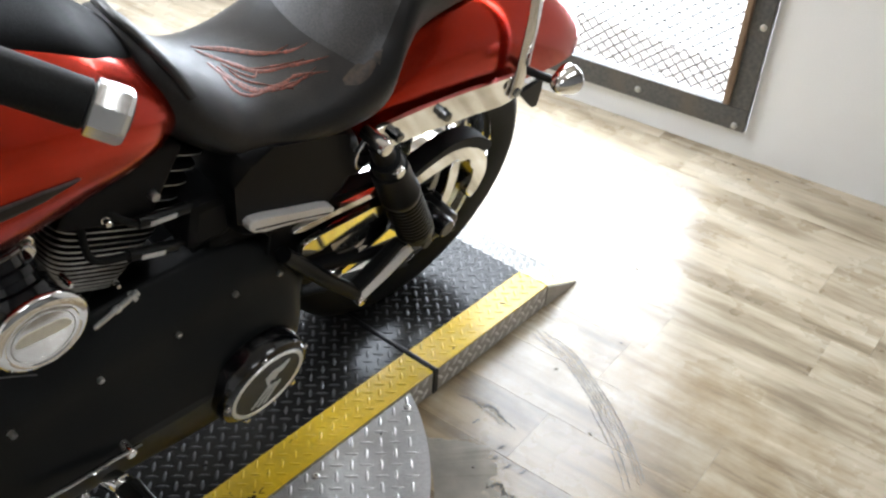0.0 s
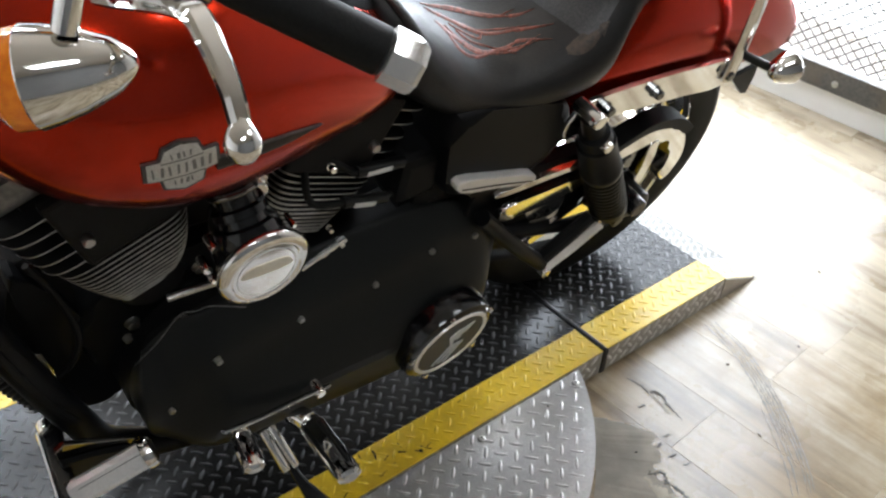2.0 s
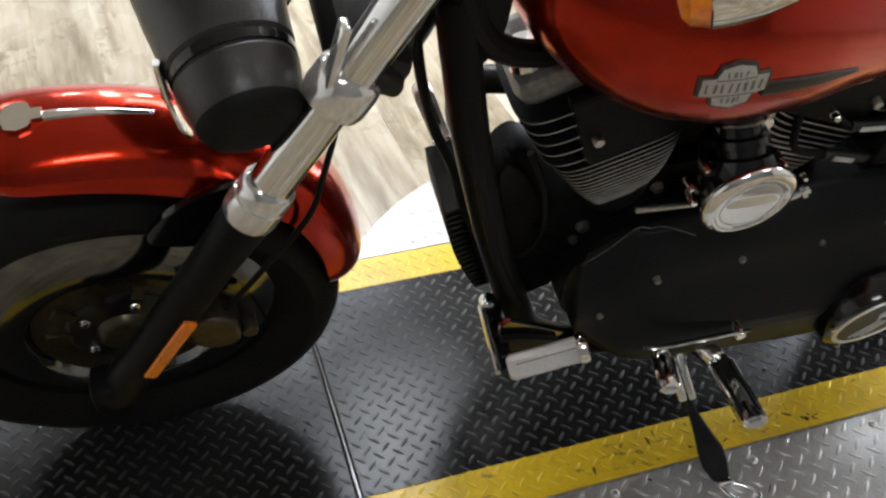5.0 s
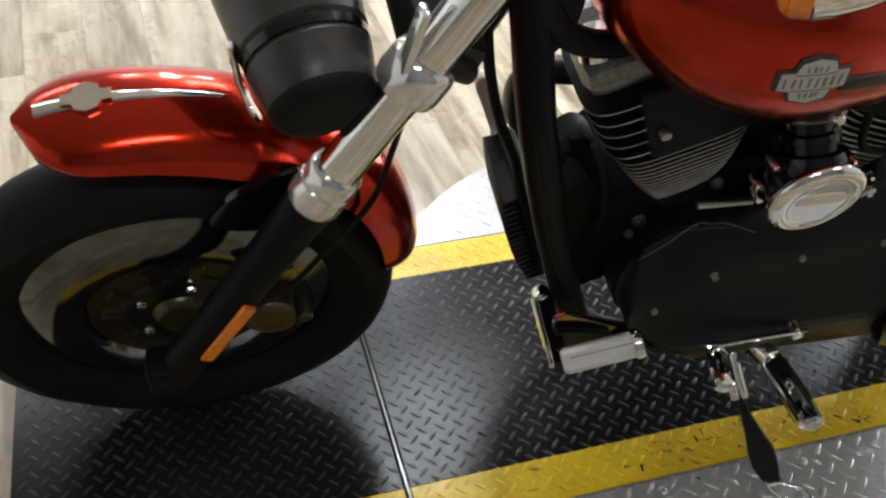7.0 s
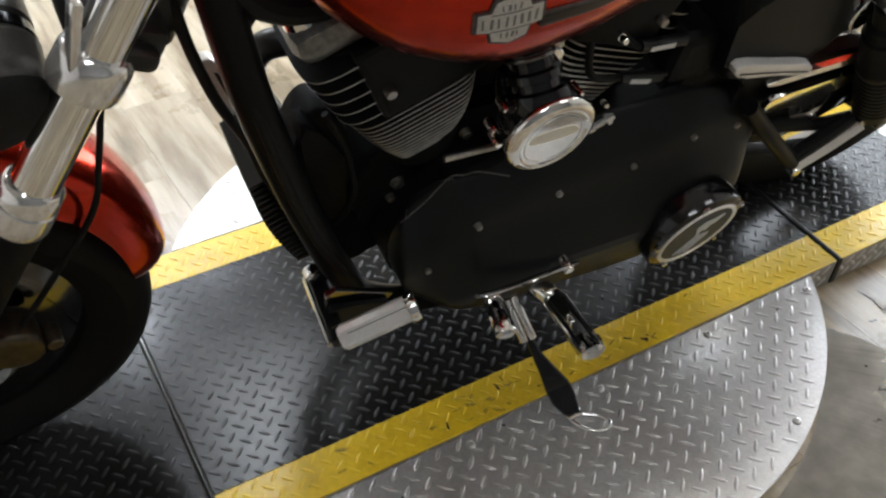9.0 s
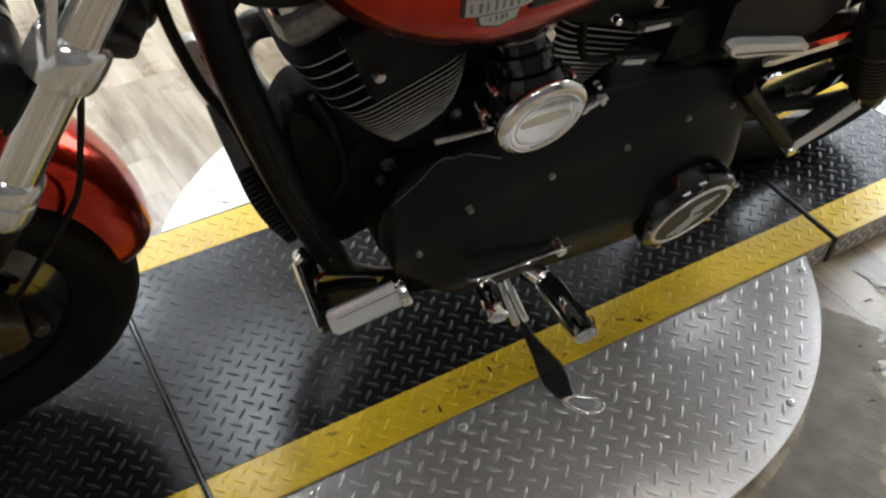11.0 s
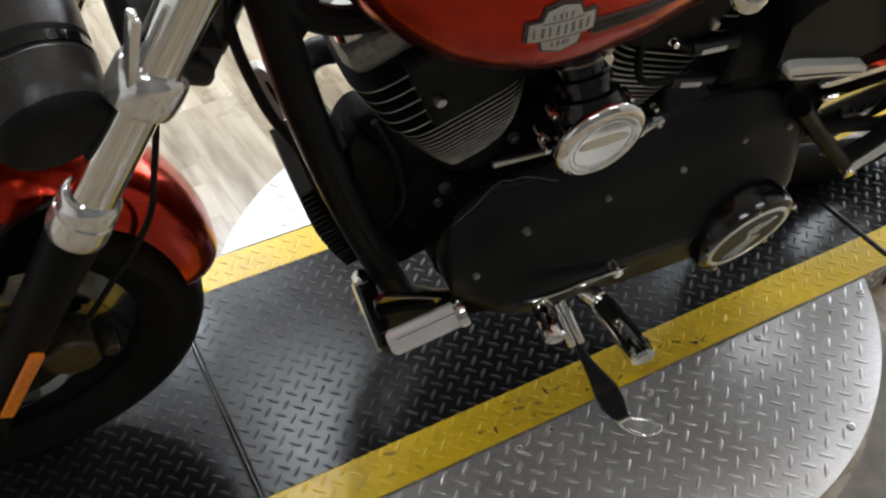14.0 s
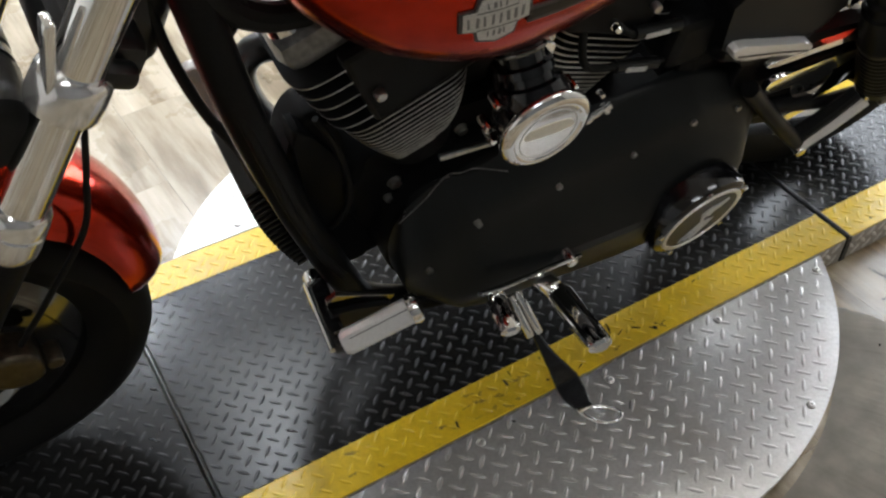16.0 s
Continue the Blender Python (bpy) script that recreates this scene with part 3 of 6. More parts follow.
# raised lozenges, at 45 degrees to the edges in turn
PITCH = 0.0262


def lozenge(vs, fs, x, y, z, ang, ln=0.0325, wd=0.0072, h=0.0016, slope=0.0, nz=None):
    ca, sa = math.cos(ang), math.sin(ang)
    k = len(vs)
    base = [(-ln / 2, 0), (-ln / 4, -wd * 0.42), (0, -wd / 2), (ln / 4, -wd * 0.42), (ln / 2, 0), (ln / 4, wd * 0.42), (0, wd / 2), (-ln / 4, wd * 0.42)]
    for a, b in base:
        px, py = a * ca - b * sa, a * sa + b * ca
        vs.append((x + px, y + py, z + slope * px))
    for a, b in base:
        a, b = a * 0.72, b * 0.45
        px, py = a * ca - b * sa, a * sa + b * ca
        vs.append((x + px, y + py, z + slope * px + h))
    for i in range(8):
        fs.append((k + i, k + (i + 1) % 8, k + 8 + (i + 1) % 8, k + 8 + i))
    fs.append(tuple(k + 8 + i for i in range(8)))


def rib_part(label, mat, vs, fs, parent):
    me = bpy.data.meshes.new("raised_tread")
    me.from_pydata(vs, [], fs)
    me.materials.append(mat)
    for p in me.polygons:
        p.use_smooth = True
    ob = new("raised_tread", me)
    ob.parent = parent
    return tagged(ob, label, kind="stuff")


ribs = {"painted": ([], []), "bare": ([], [])}
r2 = math.sqrt(0.5)
DECK_PITCH = 0.0219
for pitch, on_deck in ((DECK_PITCH, True), (PITCH, False)):
    nmax = int(2.2 / pitch)
    for i in range(-nmax, nmax):
        for j in range(-nmax, nmax):
            u, v = i * pitch, j * pitch
            x, y = (u - v) * r2, (u + v) * r2
            if not -1.168 < x < TIP - 0.012:
                continue
            ang = radians(45) if (i + j) % 2 else radians(-45)
            if on_deck and abs(y) < HALF - 0.008:
                if min(abs(x - SEAM_F), abs(x - SEAM_R)) < 0.012:
                    continue
                kind = "bare" if (x > BREAK and abs(y) < INNER) else "painted"
                sl = -(TOP - 0.006) / (TIP - BREAK) if x > BREAK else 0.0
                lozenge(*ribs[kind], x, y, (TOP if x <= BREAK else TOP + sl * (x - BREAK)) - 0.0002, ang, ln=0.0265, wd=0.0062, h=0.0015, slope=sl)
            elif not on_deck and abs(y) > HALF + 0.013 and math.hypot(x - cx, y - cy) < cr - 0.012:
                lozenge(*ribs["bare"], x, y, TOP - 0.0022, ang, ln=0.031)
for kind, mat, lab in (("painted", RIB_PAINT, "worn painted raised tread lozenges"), ("bare", ALU_RIB, "bright raised tread lozenges")):
    rib_part(lab, mat, *ribs[kind], stand)
# lozenges on the skirts
vs, fs = [], []
nmax = int(2.2 / DECK_PITCH)
for i in range(-nmax, nmax):
    for j in range(-nmax, nmax):
        u, v = i * DECK_PITCH, j * DECK_PITCH
        x, z = (u - v) * r2, (u + v) * r2
        if SEAM_F + 0.02 < x < BREAK - 0.01 and 0.006 < z < TOP - 0.005 and abs(x - SEAM_R) > 0.016:
            n0 = len(vs)
            lozenge(vs, fs, x, z, 0, radians(45) if (i + j) % 2 else radians(-45), ln=0.0265, wd=0.0075, h=0.0020)
            for k in range(n0, len(vs)):
                a, b, c = vs[k]
                vs[k] = (a, -HALF - 0.0008 - c, min(max(b, 0.002), TOP - 0.002))
rib_part("raised tread lozenges of the skirt", SKIRT_RIB, vs, fs, stand)



WORN_VINYL = material("worn_matt_vinyl", (0.275, 0.243, 0.193), 0.66, grain=(0.185, 0.162, 0.128), scale=22, bump=0.0014, dark=(0.165, 0.142, 0.112), big=8, wear=0.12, spec=0.25, spread=(0.3, 0.7))


def worn_ring(a0, a1, r0, r1, seed):
    """The rubbed band of floor round the turntable, with a ragged outer edge."""
    r = random.Random(seed)
    bm = bmesh.new()
    rows = []
    n = 260
    ph = [r.uniform(0, 6.28) for _ in range(3)]
    for i in range(n + 1):
        a = radians(a0 + (a1 - a0) * i / n)
        end = min(1.0, i / 16, (n - i) / 60)
        far = r0 + (r1 - r0) * end + (0.014 * math.sin(5 * a + ph[0]) + 0.010 * math.sin(23 * a + ph[1]) + 0.007 * math.sin(61 * a + ph[2])) * end + r.uniform(-0.007, 0.007)
        rows.append([bm.verts.new((cx + q * math.cos(a), cy + q * math.sin(a), z)) for q, z in ((r0, 0.0008), (far - 0.006, 0.0008), (far, 0.0001))])
    for p, q in zip(rows, rows[1:]):
        for k in range(2):
            bm.faces.new((p[k], p[k + 1], q[k + 1], q[k]))
    return tagged(mesh_object("worn_vinyl", bm, WORN_VINYL), "dull brown-grey worn vinyl round the turntable", "floor damage", kind="structure")


def stroke(name, line, w, mat, label, seed, rough=0.5, z=0.0012, n=7, jit=0.0, parent=None):
    """A thin uneven mark on the floor along a line."""
    r = random.Random(seed)
    bm = bmesh.new()
    pts = glide([(x, y, 0) for x, y in line], n)
    rows = []
    for k, q in enumerate(pts):
        d = (pts[min(k + 1, len(pts) - 1)] - pts[max(k - 1, 0)]).normalized()
        side = Vector((-d.y, d.x, 0))
        ww = w * (1 + rough * r.uniform(-1, 1)) * math.sin(math.pi * (k + 0.4) / (len(pts) - 0.2)) ** 0.5
        q = q + side * r.uniform(-jit, jit)
        rows.append([bm.verts.new((q + side * t * ww * 0.5).to_tuple()[:2] + (z if abs(t) < 1 else z - 0.0004,)) for t in (-1, 0, 1)])
    for p, q in zip(rows, rows[1:]):
        for k in range(2):
            bm.faces.new((p[k], p[k + 1], q[k + 1], q[k]))
    if parent:
        return part(name, bm, mat, parent, label)
    return tagged(mesh_object(name, bm, mat), label, "floor damage", kind="structure")


worn_ring(-33, -112, 0.597, 0.728, 3)
stroke("torn_vinyl", [(0.634, -0.330), (0.643, -0.361), (0.641, -0.382), (0.653, -0.393), (0.653, -0.411), (0.645, -0.431), (0.639, -0.471)], 0.0055, TEAR_EDGE, "dark ragged tear in the vinyl", 2, 0.7, jit=0.0022)
stroke("torn_vinyl", [(0.492, -0.513), (0.488, -0.522), (0.503, -0.526), (0.507, -0.54), (0.498, -0.55), (0.500, -0.565), (0.501, -0.589), (0.492, -0.612), (0.470, -0.635)], 0.0065, TEAR_EDGE, "dark ragged tear in the vinyl", 5, 0.7, jit=0.0025)
stroke("torn_vinyl", [(0.478, -0.520), (0.470, -0.548), (0.478, -0.580), (0.460, -0.620), (0.442, -0.640)], 0.022, SCREED, "torn spot showing grey screed", 7, 0.6, jit=0.004)
stroke("torn_vinyl", [(0.637, -0.385), (0.640, -0.402), (0.634, -0.430), (0.630, -0.446)], 0.012, SCREED, "torn spot showing grey screed", 8, 0.6, jit=0.003)
for k, (x, y) in enumerate(((0.581, -0.478), (0.551, -0.516), (0.551, -0.485), (0.562, -0.545), (0.43, -0.565), (0.60, -0.40))):
    stroke("chip", [(x - 0.007, y + 0.003), (x, y - 0.001), (x + 0.006, y + 0.001), (x + 0.009, y - 0.004)], 0.0042, TEAR_EDGE, "small dark chip in the worn vinyl", 20 + k, 0.7, n=3, jit=0.001)
SMEAR = material("dark_smear_on_yellow", (0.30, 0.205, 0.035), 0.5, grain=(0.42, 0.285, 0.03), scale=120, dark=(0.14, 0.10, 0.035), big=40, spec=0.2)
smear_rng = random.Random(77)
for k in range(22):
    x = smear_rng.gauss(-0.16, 0.13)
    y = smear_rng.uniform(-INNER - 0.012, -HALF + 0.010)
    dx, dy = smear_rng.uniform(0.006, 0.022), smear_rng.uniform(-0.010, 0.010)
    stroke("paint_smear", [(x, y), (x + dx * 0.4, y + dy * 0.7), (x + dx, y + dy)], smear_rng.uniform(0.002, 0.006), SMEAR, "dark dirty smear on the yellow stripe", 90 + k, 0.7, z=TOP + 0.0010, n=4, jit=0.0012, parent=stand)
TRACK = [(0.896, -0.318), (0.889, -0.348), (0.873, -0.413), (0.846, -0.470), (0.806, -0.540), (0.760, -0.606), (0.712, -0.668), (0.665, -0.715)]
for k, (o, w, a, b) in enumerate(((0.000, 0.0045, 0, 8), (0.007, 0.0035, 1, 7), (0.013, 0.003, 0, 6), (0.019, 0.003, 2, 8), (0.026, 0.005, 0, 8), (0.033, 0.004, 1, 8), (-0.012, 0.003, 4, 8))):
    stroke("tyre_scuff", [(x + o * 0.95, y - o * 0.35) for x, y in TRACK[a:b]], w, SCUFF, "faint curved grey tyre scuff on the floor", 40 + k, 0.8, z=0.0007, n=12, jit=0.0008)
r = random.Random(12)
for k in range(13):
    x, y = (1.89 + r.uniform(-0.05, 0.04), -0.39 + r.uniform(-0.05, 0.25)) if k < 6 else (r.uniform(0.35, 1.3), r.uniform(-0.75, -0.35))
    if math.hypot(x - cx, y - cy) < cr + 0.03:
        continue
    bm = bmesh.new()
    box(bm, (0, 0, 0.0015), (r.uniform(0.003, 0.012), r.uniform(0.002, 0.005), 0.003), 0.0008)
    crumb = tagged(mesh_object("floor_crumb", bm, BLACK_CAST if k % 2 else SCREED), "small dark crumb of dirt lying on the floor", "crumb", group="crumbs on the floor")
    crumb.matrix_world = pose(x, y, 0.0, 0, 0, r.uniform(0, 180))

# ---- the motorcycle ----
# its own axes: x to the rear, y to its right, z up from the tyre contact line; it leans on the side stand
bike = group_empty("motorcycle", pose(0, 0.018, 0.06, 13.8, 0, -1.8), "red cruiser motorcycle with black engine leaning on its side stand", "motorcycle")
FAX, FAZ, FR = -0.882, 0.305, 0.299
RAX, RAZ, RR = 0.70, 0.312, 0.318
FORK_TOP, FORK_BOT = Vector((-0.515, -0.120, 0.995)), Vector((-0.908, -0.120, 0.285))


def tyre(r, half, rim, bead=0.72):
    bm = bmesh.new()
    prof = [(rim - 0.004, half * bead), (rim + 0.012, half * (bead * 0.5 + 0.5)), ((r + rim) / 2, half * 1.0), (r - 0.035, half * 0.96), (r - 0.014, half * 0.74), (r - 0.003, half * 0.36), (r, 0)]
    prof = prof + [(a, -b) for a, b in prof[-2::-1]]
    seg = 72
    rings = []
    for i in range(seg):
        t = 2 * math.pi * i / seg
        rings.append([bm.verts.new((a * math.cos(t), b, a * math.sin(t))) for a, b in prof])
    for i in range(seg):
        r0, r1 = rings[i], rings[(i + 1) % seg]
        for k in range(len(prof) - 1):
            bm.faces.new((r0[k], r0[k + 1], r1[k + 1], r1[k]))
        bm.faces.new((r0[-1], r0[0], r1[0], r1[-1]))
    return bm


def wheel(name, x, y, z, r, half, rim, spokes, label):
    w = new(name)
    w.parent = bike
    w.matrix_basis = pose(x, y, z)
    tagged(w, label)
    front = name == "front_wheel"
    part("tyre", tyre(r, half, rim, 0.44 if front else 0.72), RUBBER, w, "black road tyre")
    bm = bmesh.new()
    seg = 64
    edge = 0.022 if front else half * 0.8
    prof = [(rim, edge), (rim + 0.006, edge * 0.9), (rim - 0.004, edge * 0.75), (rim - 0.022, edge * 0.38), (rim - 0.026, 0)]
    prof = prof + [(a, -b) for a, b in prof[-2::-1]] + [(rim - 0.002, 0)]
    rings = [[bm.verts.new((a * math.cos(t), b, a * math.sin(t))) for a, b in prof] for t in (2 * math.pi * i / seg for i in range(seg))]
    for i in range(seg):
        r0, r1 = rings[i], rings[(i + 1) % seg]
        for k in range(len(prof)):
            bm.faces.new((r0[k], r0[(k + 1) % len(prof)], r1[(k + 1) % len(prof)], r1[k]))
    part("rim", bm, CHROME if name == "rear_wheel" else DARK_CHROME, w, "polished rim")
    if front:
        # a wide spun ring that swells outwards, and the deep well inside it
        bm = bmesh.new()
        lathe(bm, (0, 0, 0), (0, 1, 0), [(-0.017, rim + 0.001), (-0.0215, rim - 0.001), (-0.0235, rim - 0.006), (-0.030, rim - 0.017), (-0.0365, rim - 0.034), (-0.040, rim - 0.052), (-0.0405, rim - 0.070), (-0.0385, rim - 0.080), (-0.034, rim - 0.084), (-0.010, rim - 0.088), (0.004, 0.11), (0.006, 0.03), (0.012, 0.03), (0.012, 0.14), (-0.010, rim - 0.012)], 80, cap=False)
        part("rim_dish", bm, DARK_CHROME, w, "wide polished ring of the wheel")
    for i in range(0 if front else spokes):
        bm = bmesh.new()
        t = 2 * math.pi * (i + 0.3) / spokes
        m = Matrix.Rotation(-t, 4, "Y")
        out = smooth2([(0.03, -0.030), (0.12, -0.017), (rim - 0.02, -0.024), (rim - 0.012, 0.0), (rim - 0.02, 0.024), (0.12, 0.017), (0.03, 0.030)], 3)
        slab(bm, out, -0.018, 0.018, 0.006, m)
        part("spoke", bm, CHROME if name == "rear_wheel" else DARK_CHROME, w, "cast spoke")
    bm = bmesh.new()
    lathe(bm, (0, -half * 0.9, 0), (0, 1, 0), [(0, 0.03), (0.004, 0.036), (half * 0.5, 0.045), (half * 1.3, 0.045), (half * 1.8 - 0.004, 0.036), (half * 1.8, 0.03)], 30)
    part("hub", bm, STEEL if name == "rear_wheel" else BRONZE, w)
    return w


front_wheel = wheel("front_wheel", FAX, 0.0, FAZ, FR, 0.052, 0.210, 5, "front wheel with wide polished disc rim")
rear_wheel = wheel("rear_wheel", RAX, 0.015, RAZ, RR, 0.078, 0.222, 5, "rear wheel with polished cast rim")
bm = bmesh.new()
lathe(bm, (0, -0.026, 0), (0, 1, 0), [(0, 0.075), (0, 0.122), (0.005, 0.122), (0.005, 0.075)], 64, cap=False)
part("brake_disc", bm, BRONZE, front_wheel, "browned steel brake disc")
bm = bmesh.new()
lathe(bm, (0, -0.034, 0), (0, 1, 0), [(0, 0.02), (0, 0.07), (0.006, 0.08), (0.012, 0.078)], 40)
part("disc_carrier", bm, BLACK_SATIN, front_wheel)
for i in range(10):
    t = 2 * math.pi * i / 10
    bm = bmesh.new()
    slab(bm, [(0.060, -0.010), (0.082, -0.006), (0.104, -0.009), (0.104, 0.009), (0.082, 0.006), (0.060, 0.010)], -0.0325, -0.027, 0.001, Matrix.Rotation(-t, 4, "Y"))
    part("disc_lug", bm, BRONZE, front_wheel, "browned lug of the brake disc")
for i in range(5):
    t = 2 * math.pi * i / 5
    bm = bmesh.new()
    hexbolt(bm, (0.06 * math.cos(t), -0.034, 0.06 * math.sin(t)), (0, -1, 0), 0.006, 0.005)
    part("disc_bolt", bm, CHROME, front_wheel)

# front fork
axis = (FORK_BOT - FORK_TOP).normalized()
for s in (-1, 1):
    top = Vector((FORK_TOP.x, s * 0.105 - 0.015, FORK_TOP.z))
    bot = Vector((FORK_BOT.x, s * 0.105 - 0.015, FORK_BOT.z))
    mid = top + axis * 0.380
    part("fork_tube", rod(bmesh.new(), top, mid + axis * 0.05, 0.0238, seg=28), CHROME, bike, "chrome fork tube")
    bm = bmesh.new()
    lathe(bm, mid - axis * 0.036, bot, [(0, 0.0255), (0.002, 0.0275), (0.006, 0.0295), (0.015, 0.0305), (0.021, 0.0305), (0.023, 0.0290), (0.025, 0.0290), (0.027, 0.0308), (0.045, 0.0315), (0.054, 0.0312), (0.059, 0.0290), (0.061, 0.0270)], 30)
    part("dust_cover", bm, POLISHED_ALU, bike, "chrome fork dust cover")
    n = (bot - mid).length
    bm = bmesh.new()
    lathe(bm, mid + axis * 0.015, bot, [(0, 0.026), (0.01, 0.0285), (0.095, 0.0265), (n - 0.11, 0.0255), (n - 0.06, 0.029), (n - 0.03, 0.028), (n - 0.02, 0.02)], 28)
    box(bm, (bot.x, bot.y + s * 0.0, bot.z + 0.02), (0.05, 0.05, 0.07), 0.012)
    part("fork_slider", bm, BLACK_DEEP, bike, "black lower fork leg")
    bm = bmesh.new()
    m = Matrix.Rotation(math.atan2(-axis.x, -axis.z), 4, "Y")
    c = bot - axis * 0.172 + Vector((0.004, s * 0.031, 0))
    box(bm, (0, 0, 0), (0.017, 0.008, 0.128), 0.003, m=m)
    refl = part("reflector", bm, AMBER, bike, "amber side reflector")
    refl.location = c
    # lower triple clamp shell
    tc = top + axis * 0.195
    bm = bmesh.new()
    lathe(bm, tc - axis * 0.022, tc + axis, [(0, 0.0265), (0.004, 0.031), (0.012, 0.0335), (0.036, 0.0345), (0.043, 0.033), (0.047, 0.028)], 30)
    box(bm, (tc.x - 0.010, tc.y + s * 0.012, tc.z + 0.050), (0.010, 0.020, 0.075), 0.004, m=Matrix.Rotation(0.20, 4, "Y"))
    part("fork_clamp", bm, POLISHED_ALU, bike, "polished lower fork clamp")
    if s < 0:
        part("clamp_ear", box(bmesh.new(), (tc.x + 0.034, tc.y - 0.004, tc.z + 0.004), (0.046, 0.024, 0.022), 0.008, m=Matrix.Rotation(0.46, 4, "Y")), BLACK_SATIN, bike, "black ear of the fork clamp")
bm = bmesh.new()
tc = FORK_TOP + axis * 0.195
box(bm, (tc.x + 0.030, -0.015, tc.z + 0.0), (0.085, 0.19, 0.044), 0.014, m=Matrix.Rotation(0.46, 4, "Y"))
part("triple_tree", bm, BLACK_SATIN, bike, "black lower triple tree")
bm = bmesh.new()
rod(bm, (-0.44, 0, 0.99), (-0.545, 0, 0.74), 0.036, seg=24, bevel=0.006)
part("steering_head", bm, BLACK_SATIN, bike, "black steering head")

# front fender: a bowed shell round the wheel
def fender(cx, cz, r, half, a0, a1, drop, n=40, thick=0.003, tail=0.0, narrow=0.0, lead=12):
    bm = bmesh.new()
    rows = []
    for i in range(n + 1):
        f = i / n
        t = radians(a0 + (a1 - a0) * f)
        end = min(1.0, lead * f, 12 * (1 - f))
        hw = half * (1 - narrow * (1 - math.sqrt(1 - (1 - end) ** 2)))
        rad = r + tail * max(0.0, f - 0.65) / 0.35
        row = []
        for sgn, extra in ((1, 0.0), (-1, thick)):
            ks = range(-8, 9) if sgn > 0 else range(8, -9, -1)
            for k in ks:
                w = k / 8
                dd = drop * (0.25 + 0.75 * math.sin(math.pi * min(0.5, f)) ** 0.5)
                y = hw * math.sin(w * math.pi / 2) ** 1 if abs(w) < 1 else hw * w
                e = rad - extra - dd * (1 - math.cos(w * math.pi / 2)) ** 1.15
                y = y * (1 - extra / half)
                row.append(bm.verts.new((cx + e * math.cos(t), y, cz + e * math.sin(t))))
        rows.append(row)
    skin(bm, rows)
    return bm


ARCH_X, ARCH = -0.890, 0.328
part("front_fender", fender(ARCH_X, ARCH, 0.374, 0.072, 108, 8.5, 0.056, narrow=0.85, tail=-0.035, lead=7.5), RED, bike, "candy red front fender", angle=50)
bm = bmesh.new()
tube(bm, [(ARCH_X + 0.3735 * math.cos(radians(t)), 0.0, ARCH + 0.3735 * math.sin(radians(t))) for t in (104, 98, 92, 86, 80, 74.5)], 0.006, seg=10, flat=0.6, radii=(0.0095, 0.003))
part("fender_trim", bm, CHROME, bike, "chrome spear trim on the fender")
bm = bmesh.new()
m = Matrix.Translation((ARCH_X, 0, ARCH)) @ Matrix.Rotation(radians(-5.5), 4, "Y") @ Matrix.Translation((0, 0, 0.3755)) @ Matrix.Rotation(radians(90), 4, "X")
slab(bm, [(-0.026, -0.007), (-0.015, -0.008), (-0.012, -0.016), (0.0, -0.020), (0.012, -0.016), (0.015, -0.008), (0.026, -0.007), (0.026, 0.007), (0.015, 0.008), (0.012, 0.016), (0.0, 0.020), (-0.012, 0.016), (-0.015, 0.008), (-0.026, 0.007)], -0.006, 0.004, 0.002, m)
part("fender_badge", bm, CHROME, bike, "small chrome shield badge on the fender")
for s in (-1, 1):
    bm = bmesh.new()
    slab(bm, smooth2([(-0.80, 0.60), (-0.72, 0.64), (-0.70, 0.58), (-0.75, 0.54), (-0.82, 0.555)], 4), s * 0.068, s * 0.078, 0.002)
    part("fender_bracket", bm, BLACK_GLOSS, bike, "fender bracket")

# leather tool roll strapped between the fork tubes
ROLL_LEATHER = material("shiny_roll_leather", (0.020, 0.019, 0.018), 0.36, grain=(0.032, 0.030, 0.028), scale=300, bump=0.0004, dark=(0.045, 0.041, 0.036), big=9, wear=0.08, spec=0.6)
roll = new("tool_roll")
roll.parent = bike
tagged(roll, "black leather tool roll strapped in front of the fork")
ra = Vector((-0.695, -0.125, 0.785))
rb = Vector((-0.740, 0.16, 0.865))
bm = bmesh.new()
lathe(bm, ra, rb, [(0.001, 0.010), (0, 0.042), (0.005, 0.049), (0.012, 0.054), (0.03, 0.058), (0.054, 0.0625), (0.058, 0.0605), (0.072, 0.0610), (0.076, 0.0650), (0.13, 0.071), (0.16, 0.073), (0.29, 0.078), (0.30, 0.06), (0.302, 0.01)], 48)
part("roll_body", bm, ROLL_LEATHER, roll)
bm = bmesh.new()
lathe(bm, ra, rb, [(-0.004, 0.010), (-0.004, 0.040), (-0.001, 0.0475), (0.008, 0.0535), (0.016, 0.0545), (0.018, 0.052)], 48)
part("end_cap", bm, RUBBER, roll, "dull black end cap of the roll")
bm = bmesh.new()
lathe(bm, ra, rb, [(0.0595, 0.056), (0.060, 0.0628), (0.070, 0.0636), (0.0705, 0.058)], 48, cap=False)
part("strap", bm, BLACK_GLOSS, roll)
part("roll_bracket", strap(bmesh.new(), [(-0.776, -0.060, 0.818), (-0.772, -0.068, 0.782), (-0.763, -0.070, 0.742), (-0.756, -0.068, 0.722)], [0.012, 0.016, 0.016, 0.010], 0.006, (0, 1, 0.2)), CHROME, bike, "chrome bracket beside the roll")

